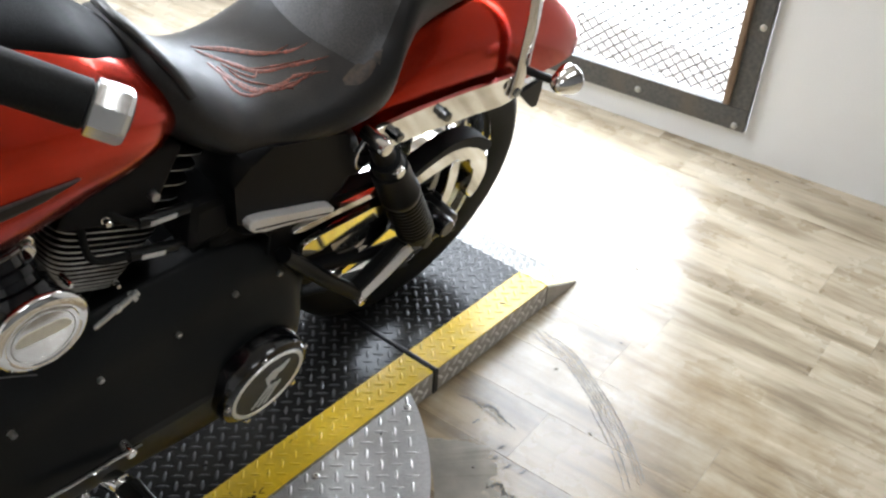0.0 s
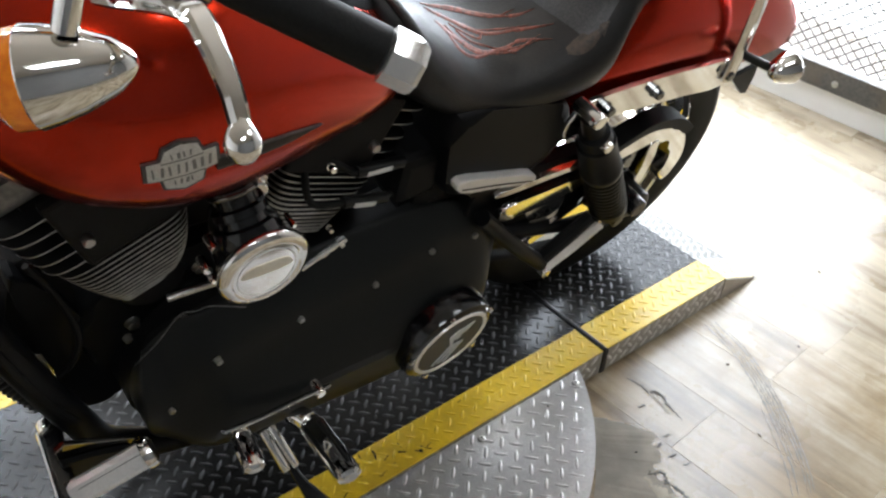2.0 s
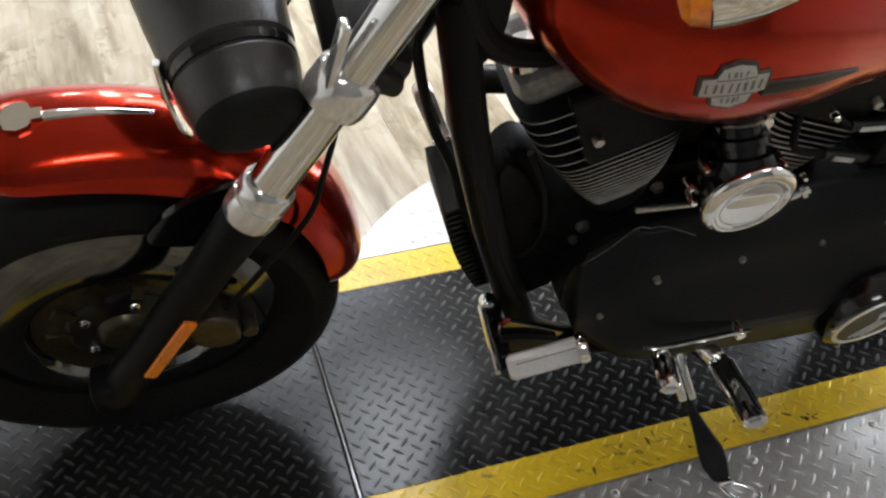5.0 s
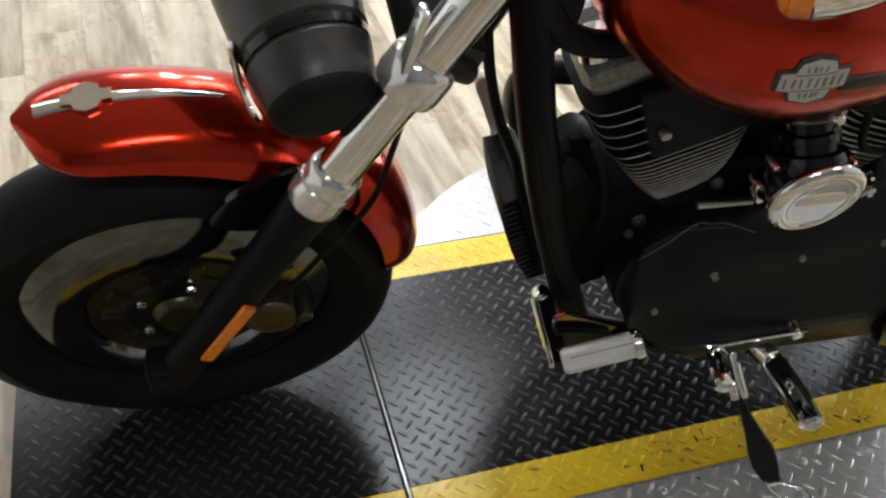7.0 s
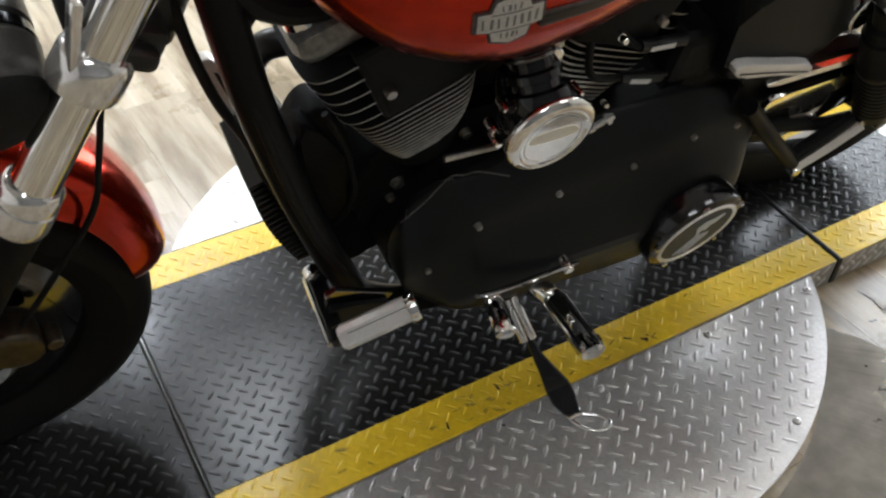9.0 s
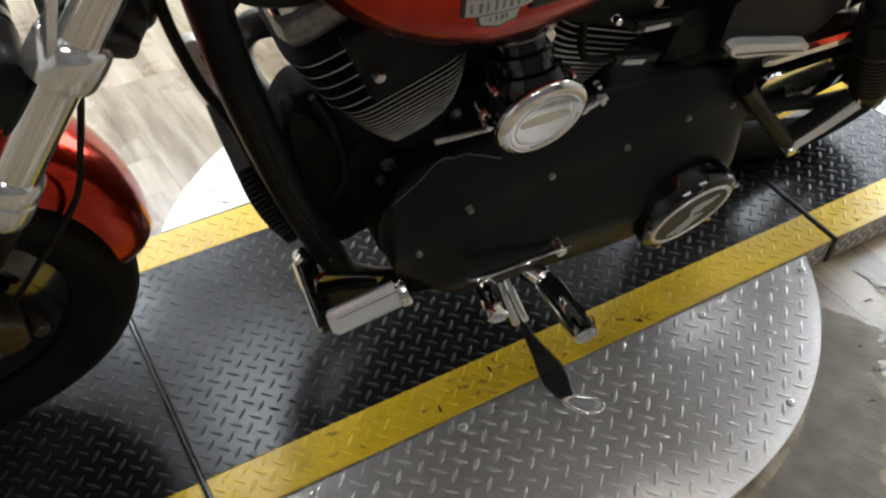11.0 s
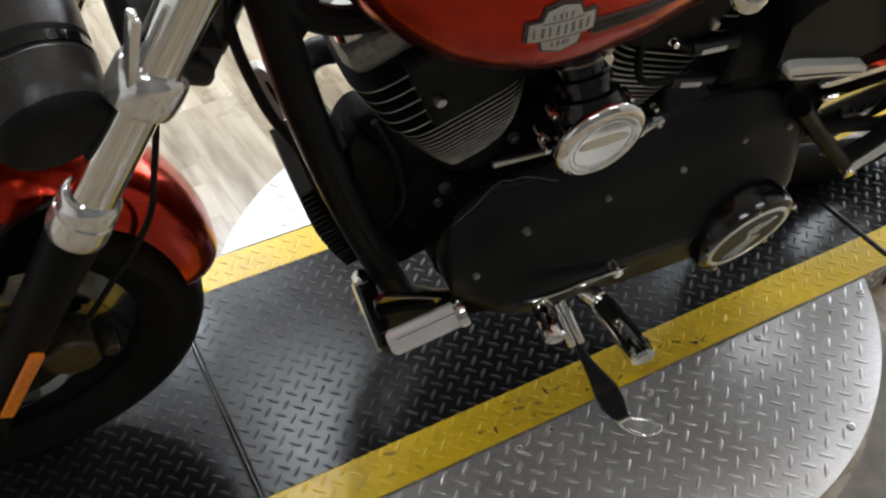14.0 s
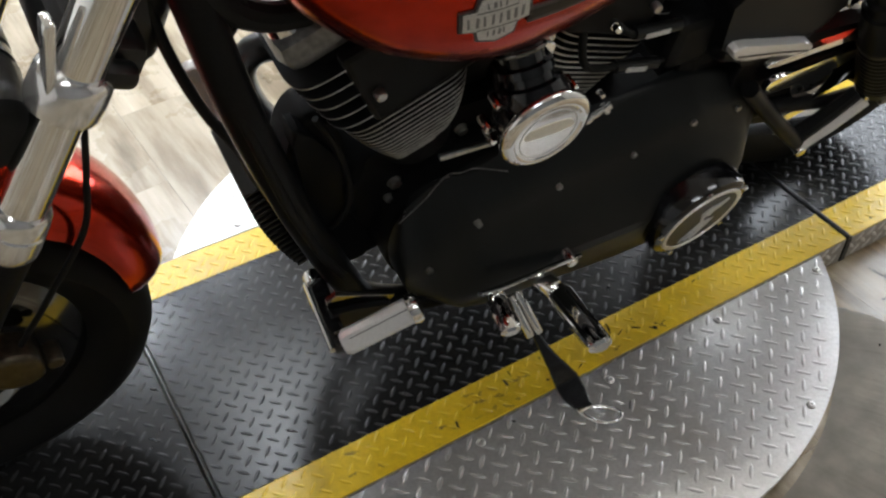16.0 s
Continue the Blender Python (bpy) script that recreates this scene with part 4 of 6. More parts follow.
# tank
def ring_loft(stations, n=36, power=2.4):
    """stations: x, z of the bottom, z of the top, half width, height of the widest line (0..1)."""
    bm = bmesh.new()
    rings = []
    for x, zb, zt, hw, wide in stations:
        zc = zb + (zt - zb) * wide
        ring = []
        for i in range(n):
            a = 2 * math.pi * i / n
            ca, sa = math.cos(a), math.sin(a)
            yy = hw * math.copysign(abs(ca) ** (2 / power), ca)
            h = (zt - zc) if sa > 0 else (zc - zb)
            pw = 2 / (power if sa < 0 else 2.0)
            ring.append(bm.verts.new((x, yy, zc + h * math.copysign(abs(sa) ** pw, sa))))
        rings.append(ring)
    skin(bm, rings)
    return bm


def spline_stations(st, per=5):
    pts = []
    arr = np.array(st, float)
    m = len(arr)
    for i in range(m - 1):
        a, b, c, d = arr[max(i - 1, 0)], arr[i], arr[i + 1], arr[min(i + 2, m - 1)]
        for k in range(per):
            t = k / per
            pts.append(0.5 * (2 * b + (c - a) * t + (2 * a - 5 * b + 4 * c - d) * t * t + (3 * b - a - 3 * c + d) * t ** 3))
    return [*pts, arr[-1]]


TANK = [(-0.425, 0.86, 0.90, 0.03, 0.5), (-0.415, 0.82, 0.94, 0.080, 0.45), (-0.385, 0.78, 0.962, 0.125, 0.42), (-0.32, 0.733, 0.985, 0.165, 0.38), (-0.23, 0.704, 0.988, 0.187, 0.38), (-0.13, 0.694, 0.972, 0.176, 0.38), (-0.03, 0.698, 0.935, 0.150, 0.38), (0.04, 0.710, 0.878, 0.130, 0.38), (0.09, 0.722, 0.838, 0.108, 0.40), (0.13, 0.738, 0.808, 0.078, 0.45), (0.152, 0.752, 0.790, 0.045, 0.45), (0.163, 0.765, 0.778, 0.012, 0.5)]
tank = part("fuel_tank", ring_loft(spline_stations(TANK)), RED, bike, "candy red fuel tank", angle=60)
bm = ring_loft(spline_stations([(-0.33, 0.95, 0.99, 0.03, 0.5), (-0.30, 0.92, 0.998, 0.085, 0.5), (-0.15, 0.905, 0.986, 0.098, 0.5), (-0.03, 0.865, 0.944, 0.095, 0.5), (0.03, 0.81, 0.898, 0.080, 0.5), (0.085, 0.755, 0.850, 0.058, 0.5), (0.12, 0.745, 0.79, 0.015, 0.5)], 4))
part("console", bm, CONSOLE_BLACK, tank, "black tank console")
# badge: a plain shield-and-bar outline with a tapering tail, laid on the curve of the tank
CURVE = np.array(spline_stations(TANK))


def tank_side(x, z):
    """Distance of the tank's flank from its middle plane."""
    zb, zt, hw, wide = (float(np.interp(x, CURVE[:, 0], CURVE[:, k])) for k in (1, 2, 3, 4))
    zc = zb + (zt - zb) * wide
    if z > zc:
        sa = min(0.98, (z - zc) / (zt - zc))
    else:
        sa = min(0.98, ((zc - z) / (zc - zb)) ** 1.2)
    return hw * math.cos(math.asin(sa)) ** (2 / 2.4)


def lay(bm, m):
    """Bend a flat badge piece on to the tank, keeping its relief."""
    xs, zs = [v.co.x for v in bm.verts], [v.co.z for v in bm.verts]
    for lo, hi, n in ((min(xs), max(xs), (1, 0, 0)), (min(zs), max(zs), (0, 0, 1))):
        for k in range(1, 9):
            bmesh.ops.bisect_plane(bm, geom=bm.verts[:] + bm.edges[:] + bm.faces[:], plane_co=Vector(n) * (lo + (hi - lo) * k / 9), plane_no=n)
    for v in bm.verts:
        v.co = m @ v.co
        v.co.y = v.co.y - tank_side(v.co.x, v.co.z)
    return bm


badge_m = Matrix.Translation((-0.233, 0, 0.830)) @ Matrix.Rotation(radians(-3), 4, "Y") @ Matrix.Diagonal((0.80, 0.55, 0.90, 1))
SHIELD = [(-0.046, -0.011), (-0.028, -0.012), (-0.024, -0.026), (0.0, -0.032), (0.024, -0.026), (0.028, -0.012), (0.046, -0.011), (0.046, 0.013), (0.028, 0.014), (0.022, 0.027), (0.0, 0.032), (-0.022, 0.027), (-0.028, 0.014), (-0.046, 0.013)]
bd = part("tank_badge", lay(slab(bmesh.new(), [(x * 1.05, z * 1.06) for x, z in SHIELD], -0.005, 0.006, 0), badge_m), PEWTER_EDGE, bike, "pewter shield-shaped tank badge with dark edge")
part("badge_field", lay(slab(bmesh.new(), [(x * 0.95, z * 0.94) for x, z in SHIELD], -0.0066, 0.0, 0), badge_m), PEWTER, bd, "mottled pewter field without lettering")
for z in (-0.0105, 0.0115):
    part("badge_line", lay(slab(bmesh.new(), [(-0.027, z - 0.0008), (0.027, z - 0.0008), (0.027, z + 0.0008), (-0.027, z + 0.0008)], -0.0072, -0.004, 0), badge_m), PEWTER_DARK, bd, "thin dark line on the badge")
# unreadable raised lettering: short slanted bars of uneven width
mark_rng = random.Random(31)
for z0, z1, x0, x1, n in ((-0.006, 0.007, -0.040, 0.040, 8), (0.0145, 0.0215, -0.015, 0.015, 4), (-0.0215, -0.0140, -0.014, 0.014, 4)):
    for k in range(n):
        a = x0 + (x1 - x0) * (k + 0.18) / n
        b = a + (x1 - x0) / n * mark_rng.uniform(0.25, 0.55)
        slant = mark_rng.uniform(-0.0012, 0.0012)
        part("badge_mark", lay(slab(bmesh.new(), [(a, z0), (b, z0), (b + slant, z1), (a + slant, z1)], -0.0074, -0.006, 0), badge_m), PEWTER_DARK, bd, "dark unreadable mark")
for nm, k, y in (("badge_tail", 1.0, -0.0022), ("tail_face", 0.62, -0.0028)):
    out = [(-0.196, 0.829 - 0.008 * (1 - k)), (-0.196, 0.811 + 0.010 * (1 - k)), (-0.150, 0.806 + 0.008 * (1 - k)), (-0.105, 0.801 + 0.005 * (1 - k)), (-0.056 - 0.012 * (1 - k), 0.799), (-0.105, 0.813 - 0.005 * (1 - k)), (-0.150, 0.822 - 0.007 * (1 - k))]
    part(nm, lay(slab(bmesh.new(), out, y, 0.004, 0), Matrix()), (PEWTER_EDGE, BLACK_SATIN)[nm == "tail_face"], tank, "dark tapering badge tail")

# seat
SEAT = [(0.064, 0.80, 0.850, 0.035, 0.5), (0.080, 0.765, 0.864, 0.075, 0.5), (0.115, 0.718, 0.842, 0.106, 0.5), (0.16, 0.685, 0.790, 0.120, 0.53), (0.22, 0.655, 0.748, 0.127, 0.55), (0.30, 0.648, 0.738, 0.135, 0.55), (0.38, 0.650, 0.765, 0.145, 0.50), (0.44, 0.662, 0.815, 0.145, 0.45), (0.475, 0.70, 0.875, 0.128, 0.5), (0.52, 0.745, 0.920, 0.112, 0.5), (0.60, 0.775, 0.930, 0.108, 0.45), (0.70, 0.79, 0.915, 0.105, 0.45), (0.76, 0.80, 0.89, 0.07, 0.45), (0.775, 0.82, 0.86, 0.02, 0.5)]
seat = part("seat", ring_loft(spline_stations(SEAT), power=2.8), LEATHER, bike, "black leather seat", angle=60)

# rear fender
def deep_fender(cx, cz, r, stations, thick=0.003, n=22, power=2.7):
    """A fender with upright flanks: stations are x, lower edge z, half width; its crown is an arc about the wheel."""
    rows = []
    bm = bmesh.new()
    for x, zb, hw in stations:
        zt = cz + math.sqrt(r * r - (x - cx) ** 2)
        row = []
        for inner in (0, 1):
            ks = range(n + 1) if not inner else range(n, -1, -1)
            for k in ks:
                a = math.pi * k / n
                ca, sa = math.cos(a), math.sin(a)
                w, h = hw - thick * inner, max(zt - zb - thick * inner, 0.002)
                row.append(bm.verts.new((x, w * math.copysign(abs(ca) ** (2 / power), ca), zb + h * abs(sa) ** (2 / power))))
        rows.append(row)
    skin(bm, rows)
    return bm


REAR_ARC = [(0.36, 0.60, 0.112), (0.40, 0.605, 0.118), (0.50, 0.612, 0.123), (0.62, 0.613, 0.125), (0.74, 0.606, 0.125), (0.84, 0.598, 0.123), (0.93, 0.592, 0.118), (1.00, 0.590, 0.108), (1.03, 0.592, 0.094), (1.045, 0.596, 0.078), (1.055, 0.602, 0.050)]
part("rear_fender", deep_fender(RAX, RAZ + 0.02, 0.462, spline_stations(REAR_ARC, 4)), RED, bike, "candy red rear fender", angle=50)
part("fender_tab", slab(bmesh.new(), [(0.785, 0.601), (0.85, 0.613), (0.858, 0.584), (0.861, 0.545), (0.846, 0.548)], -0.150, -0.142, 0.001), BLACK_DEEP, bike, "black square tab under the signal")
for s in (-1, 1):
    bm = bmesh.new()
    slab(bm, smooth2([(0.40, 0.615), (0.425, 0.652), (0.48, 0.658), (0.60, 0.655), (0.72, 0.645), (0.79, 0.635), (0.80, 0.60), (0.77, 0.58), (0.66, 0.592), (0.50, 0.605), (0.44, 0.600), (0.41, 0.585)], 4), -0.142, -0.134, 0.003)
    if s > 0:
        for v in bm.verts:
            v.co.y *= -1
    part("fender_strut", bm, CHROME, bike, "chrome fender strut")
    bm = bmesh.new()
    tube(bm, [(0.775, s * 0.147, 0.600), (0.774, s * 0.145, 0.66), (0.772, s * 0.138, 0.74), (0.776, s * 0.125, 0.82), (0.80, s * 0.11, 1.0)], 0.016, flat=0.45)
    part("sissy_bar", bm, CHROME, bike, "chrome sissy bar upright")
    for x, z in ((0.475, 0.632), (0.585, 0.630), (0.77, 0.612)):
        bm = bmesh.new()
        hexbolt(bm, (x, s * 0.142, z), (0, s, 0), 0.009, 0.014)
        part("strut_bolt", bm, DARK_CHROME, bike, "dark polished strut bolt")
    # rear turn signal
    sig = new("rear_turn_signal")
    sig.parent = bike
    tagged(sig, "chrome bullet rear turn signal")
    bm = bmesh.new()
    rod(bm, (0.80, s * 0.10, 0.63), (0.835, s * 0.19, 0.635), 0.008)
    part("stem", bm, BLACK_SATIN, sig)
    bm = bmesh.new()
    lathe(bm, (0.792, s * 0.205, 0.652), (0.90, s * 0.205, 0.652), [(0, 0.004), (0.005, 0.012), (0.017, 0.020), (0.038, 0.026), (0.046, 0.028), (0.049, 0.0265)], 28)
    part("bullet", bm, CHROME, sig)
    bm = bmesh.new()
    lathe(bm, (0.840, s * 0.205, 0.652), (0.95, s * 0.205, 0.652), [(0, 0.026), (0.006, 0.025), (0.012, 0.018), (0.015, 0.004)], 28)
    part("lens", bm, CLEAR_LENS, sig)
    bm = bmesh.new()
    shock_top, shock_bot = Vector((0.412, s * 0.165, 0.658)), Vector((0.585, s * 0.165, 0.368))
    d = (shock_bot - shock_top).normalized()
    n = (shock_bot - shock_top).length
    prof = [(0, 0.010), (0.004, 0.017), (0.045, 0.018), (0.050, 0.025), (0.072, 0.027), (0.076, 0.031), (0.15, 0.0335), (0.154, 0.0355), (0.166, 0.0355), (0.170, 0.033)]
    h = 0.175
    while h < n - 0.05:
        prof += [(h, 0.0325), (h + 0.003, 0.0345), (h + 0.007, 0.0345), (h + 0.010, 0.0325)]
        h += 0.012
    prof += [(n - 0.045, 0.0345), (n - 0.026, 0.033), (n - 0.018, 0.020), (n, 0.012)]
    lathe(bm, shock_top, shock_bot, prof, 28)
    sh = part("shock_absorber", bm, BLACK_DEEP, bike, "black rear shock absorber with ribbed lower sleeve")
    out = Vector((0, s, 0))
    part("shock_bolt", rod(bmesh.new(), shock_top - out * 0.03, shock_top + out * 0.022, 0.0125, bevel=0.003), CHROME, sh, "chrome shock bolt")
    knee = shock_top + d * 0.060
    part("adjuster_cap", rod(bmesh.new(), knee + out * 0.018, knee + out * 0.034, 0.010, bevel=0.003), CHROME, sh, "small chrome cap on the shock")
    part("axle_cap", rod(bmesh.new(), (0.648, s * 0.115, 0.364), (0.648, s * 0.182, 0.364), 0.019, bevel=0.004), BLACK_GLOSS, bike, "black axle cap behind the shock")
    part("shock_bolt", rod(bmesh.new(), shock_bot + Vector((0, -s * 0.03, 0)), shock_bot + Vector((0, s * 0.025, 0)), 0.012, bevel=0.003), BLACK_SATIN, sh)
    bm = bmesh.new()
    tube(bm, [(0.30, s * 0.115, 0.395), (0.42, s * 0.125, 0.375), (0.56, s * 0.13, 0.335), (0.72, s * 0.13, 0.305)], 0.024, flat=0.75)
    part("swingarm", bm, BLACK_DEEP, bike, "black swingarm tube")
    part("axle_cover", rod(bmesh.new(), (RAX - 0.016, s * 0.09, RAZ + 0.024), (RAX - 0.020, s * 0.158, RAZ + 0.026), 0.029, bevel=0.005), BLACK_SATIN, bike, "black axle nut cover")
# belt guard and pulley
def tilted(z, degrees):
    return Matrix.Translation((0, -0.15, z)) @ Matrix.Rotation(radians(degrees), 4, "X") @ Matrix.Translation((0, 0.15, -z))


bm = bmesh.new()
slab(bm, smooth2([(0.54, 0.450), (0.585, 0.468), (0.63, 0.485), (0.681, 0.494), (0.743, 0.479), (0.788, 0.445), (0.812, 0.395), (0.812, 0.360), (0.795, 0.322), (0.772, 0.345), (0.774, 0.385), (0.758, 0.430), (0.714, 0.458), (0.645, 0.452), (0.59, 0.438), (0.54, 0.425)], 4), -0.120, -0.090, 0.006)
slab(bm, smooth2([(0.690, 0.455), (0.715, 0.455), (0.718, 0.40), (0.712, 0.345), (0.69, 0.345), (0.694, 0.40)], 3), -0.122, -0.10, 0.004)
part("belt_guard", bm, CHROME, bike, "chrome belt guard hoop round the pulley")
# an added crescent for the dark tyre and belt seen above the guard
part("tyre_belt_crescent", slab(bmesh.new(), smooth2([(0.545, 0.462), (0.585, 0.482), (0.63, 0.500), (0.681, 0.511), (0.745, 0.500), (0.800, 0.462), (0.785, 0.447), (0.743, 0.477), (0.681, 0.492), (0.63, 0.483), (0.585, 0.466), (0.545, 0.448)], 4), -0.122, -0.085, 0.003), RUBBER, bike, "black crescent standing in for tyre and belt above the chrome guard")
bm = bmesh.new()
slab(bm, smooth2([(0.310, 0.476), (0.33, 0.490), (0.40, 0.493), (0.47, 0.493), (0.491, 0.478), (0.486, 0.458), (0.45, 0.447), (0.38, 0.442), (0.326, 0.445)], 4), -0.150, -0.140, 0.001, tilted(0.468, 9.5))
part("swingarm_cover", bm, CHROME, bike, "mirror-chrome swingarm cover")
bm = bmesh.new()
slab(bm, smooth2([(0.386, 0.446), (0.405, 0.400), (0.435, 0.386), (0.468, 0.384), (0.472, 0.412), (0.466, 0.436)], 4), -0.140, -0.134, 0.001, tilted(0.42, 4))
plate = part("inner_plate", bm, CHROME, bike, "chrome plate behind the peg bracket")
for x, z in ((0.418, 0.412), (0.446, 0.410)):
    part("plate_hole", rod(bmesh.new(), (x, -0.136, z), (x, -0.1425, z), 0.0045, seg=12), BLACK_DEEP, plate, "dark hole in the plate")
bm = bmesh.new()
slab(bm, smooth2([(0.395, 0.352), (0.46, 0.378), (0.53, 0.402), (0.60, 0.395), (0.66, 0.365), (0.66, 0.335), (0.58, 0.345), (0.53, 0.365), (0.47, 0.345), (0.42, 0.326)], 4), -0.142, -0.132, 0.002, tilted(0.36, 6))
part("lower_belt_guard", bm, CHROME, bike, "mirror-chrome lower belt guard")
bm = bmesh.new()
lathe(bm, (RAX, -0.075, RAZ), (RAX, -1, RAZ), [(0, 0.12), (0.02, 0.12), (0.02, 0.108), (0.012, 0.10), (0.012, 0.05), (0.02, 0.04), (0.024, 0.01)], 56)
part("belt_pulley", bm, DARK_CHROME, bike, "dark polished belt pulley")
for z0, z1, z2 in ((0.425, 0.435, 0.43), (0.33, 0.26, 0.197)):
    bm = bmesh.new()
    tube(bm, [(0.27, -0.100, z0), (0.45, -0.100, z1), (0.66, -0.100, z2)], 0.014, flat=0.35)
    part("drive_belt_run", bm, RUBBER, bike, "black drive belt")
bm = bmesh.new()
slab(bm, smooth2([(0.292, 0.527), (0.347, 0.528), (0.44, 0.527), (0.484, 0.521), (0.486, 0.512), (0.44, 0.515), (0.36, 0.516), (0.294, 0.517)], 4), -0.150, -0.140, 0.002)
part("swingarm_trim", bm, CHROME, bike, "chrome strip along the swingarm")
bm = bmesh.new()
slab(bm, smooth2([(0.27, 0.53), (0.40, 0.53), (0.52, 0.51), (0.585, 0.46), (0.60, 0.38), (0.54, 0.33), (0.40, 0.33), (0.28, 0.40)], 4), -0.128, -0.10, 0.004)
part("belt_cover", bm, BLACK_DEEP, bike, "black inner belt cover")

# side cover and oil tank under the seat
bm = bmesh.new()
slab(bm, smooth2([(0.185, 0.70), (0.30, 0.685), (0.40, 0.655), (0.42, 0.60), (0.395, 0.535), (0.30, 0.52), (0.21, 0.535), (0.185, 0.60)], 4), -0.135, 0.10, 0.022)
side = part("side_cover", bm, BLACK_DEEP, bike, "black side cover under the seat")
bm = bmesh.new()
slab(bm, smooth2([(0.203, 0.590), (0.28, 0.568), (0.356, 0.543), (0.358, 0.523), (0.285, 0.545), (0.209, 0.564)], 3), -0.150, -0.13, 0.003)
part("side_trim", bm, SATIN_CHROME, side, "chrome trim strip")
part("trim_line", tube(bmesh.new(), [(0.209, -0.1505, 0.572), (0.283, -0.1505, 0.552), (0.356, -0.1505, 0.530)], 0.0012, seg=6), BLACK_SATIN, bike, "dark line along the trim strip")
bm = bmesh.new()
box(bm, (0.30, 0.0, 0.46), (0.26, 0.20, 0.16), 0.03)
part("gearbox", bm, BLACK_CAST, bike, "black gearbox case")

# primary cover
PRIM = [(-0.262, 0.30), (-0.250, 0.375), (-0.20, 0.425), (-0.10, 0.462), (0.0, 0.478), (0.10, 0.488), (0.20, 0.500), (0.285, 0.478), (0.325, 0.42), (0.335, 0.35), (0.325, 0.28), (0.29, 0.225), (0.22, 0.190), (0.12, 0.185), (0.0, 0.195), (-0.10, 0.205), (-0.19, 0.215), (-0.245, 0.25)]
outline = smooth2(PRIM, 4)
mx, mz = 0.03, 0.31
bm = bmesh.new()
rings = []
# a flat flange under the upper screws, and a broad dome below it
SCREW_LINE = [(-0.227, 0.3135), (-0.1586, 0.388), (-0.0324, 0.407), (0.0926, 0.4166), (0.190, 0.4433), (0.274, 0.439)]
for k, y in ((1.0, -0.085), (1.0, -0.141), (0.985, -0.147), (0.95, -0.158), (0.90, -0.174), (0.84, -0.188), (0.78, -0.195), (0.70, -0.199), (0.6, -0.202), (0.48, -0.204), (0.35, -0.206), (0.2, -0.207), (0.05, -0.208)):
    ring = []
    for x, z in outline:
        px, pz = mx + (x - mx) * (1 - (1 - k) * 0.75), mz + (z - mz) * k
        # depth below (or height above) the line of screws
        s = float(np.interp(px, *zip(*SCREW_LINE))) - pz
        f = min(1.0, max(0.0, (s + 0.015) / 0.125))
        f = f * f * (3 - 2 * f)
        yy = -0.143 + (y + 0.147) * f + 0.9 * max(0.0, -s - 0.012) if y <= -0.147 else y + 0.9 * max(0.0, -s - 0.012) * (y < -0.09)
        ring.append(bm.verts.new((px, min(yy, -0.075), pz)))
    rings.append(ring)
skin(bm, rings)
primary = part("primary_cover", bm, PRIMARY_BLACK, bike, "black primary chain cover", angle=60)
for x, z in SCREW_LINE:
    bm = bmesh.new()
    hexbolt(bm, (x, -0.141, z), (0, -1, 0), 0.0050, 0.008)
    part("cover_screw", bm, STEEL, primary, "zinc cover screw")
bm = lathe(bmesh.new(), (0, 0.042, 0), (0, -1, 0), [(0, 0.088), (0.018, 0.088), (0.028, 0.0872), (0.036, 0.0845), (0.0395, 0.079), (0.0405, 0.0735), (0.0405, 0.01)], 56)
derby = part("clutch_cover", bm, BLACK_GLOSS, bike, "glossy black round clutch cover")
derby.matrix_basis = Matrix.Translation((0.2066, -0.2284, 0.2948)) @ Matrix.Rotation(radians(3.2), 4, "X") @ Matrix.Rotation(radians(3.2), 4, "Z")
part("cover_ring", lathe(bmesh.new(), (0, 0.0016, 0), (0, -1, 0), [(0, 0.0722), (0.0018, 0.0716), (0.0018, 0.0655), (0, 0.065)], 56, cap=False), SATIN_CHROME, derby, "bright ring")
part("cover_face", lathe(bmesh.new(), (0, 0.0016, 0), (0, -1, 0), [(0, 0.0652), (0.0006, 0.0648), (0.0007, 0.002)], 48), PRIMARY_BLACK, derby, "black face of the clutch cover")
bm = bmesh.new()
slab(bm, [(-0.010, 0.023), (0.004, 0.035), (0.018, 0.034), (0.037, 0.040), (0.026, 0.022), (0.016, 0.020), (0.012, 0.008), (0.002, 0.012), (-0.001, -0.004)], -0.0012, 0.002, 0)
for k in range(3):
    a, b = 0.010 * k, 0.008 * k
    slab(bm, [(0.001 + a, -0.006 - 0.002 * k), (0.007 + a, -0.004 - 0.002 * k), (-0.024 + 1.6 * b, -0.045 - 0.4 * b), (-0.028 + 1.6 * b, -0.047 - 0.4 * b)], -0.0012, 0.002, 0)
part("cover_emblem", bm, WHITE_PRINT, derby, "plain pale striped emblem")
for i in range(5):
    t = 2 * math.pi * (i + 0.45) / 5
    bm = bmesh.new()
    hexbolt(bm, (0.0815 * math.cos(t), 0.0035, 0.0815 * math.sin(t)), (0, -1, 0), 0.0042, 0.004)
    part("cover_screw", bm, CHROME, derby)

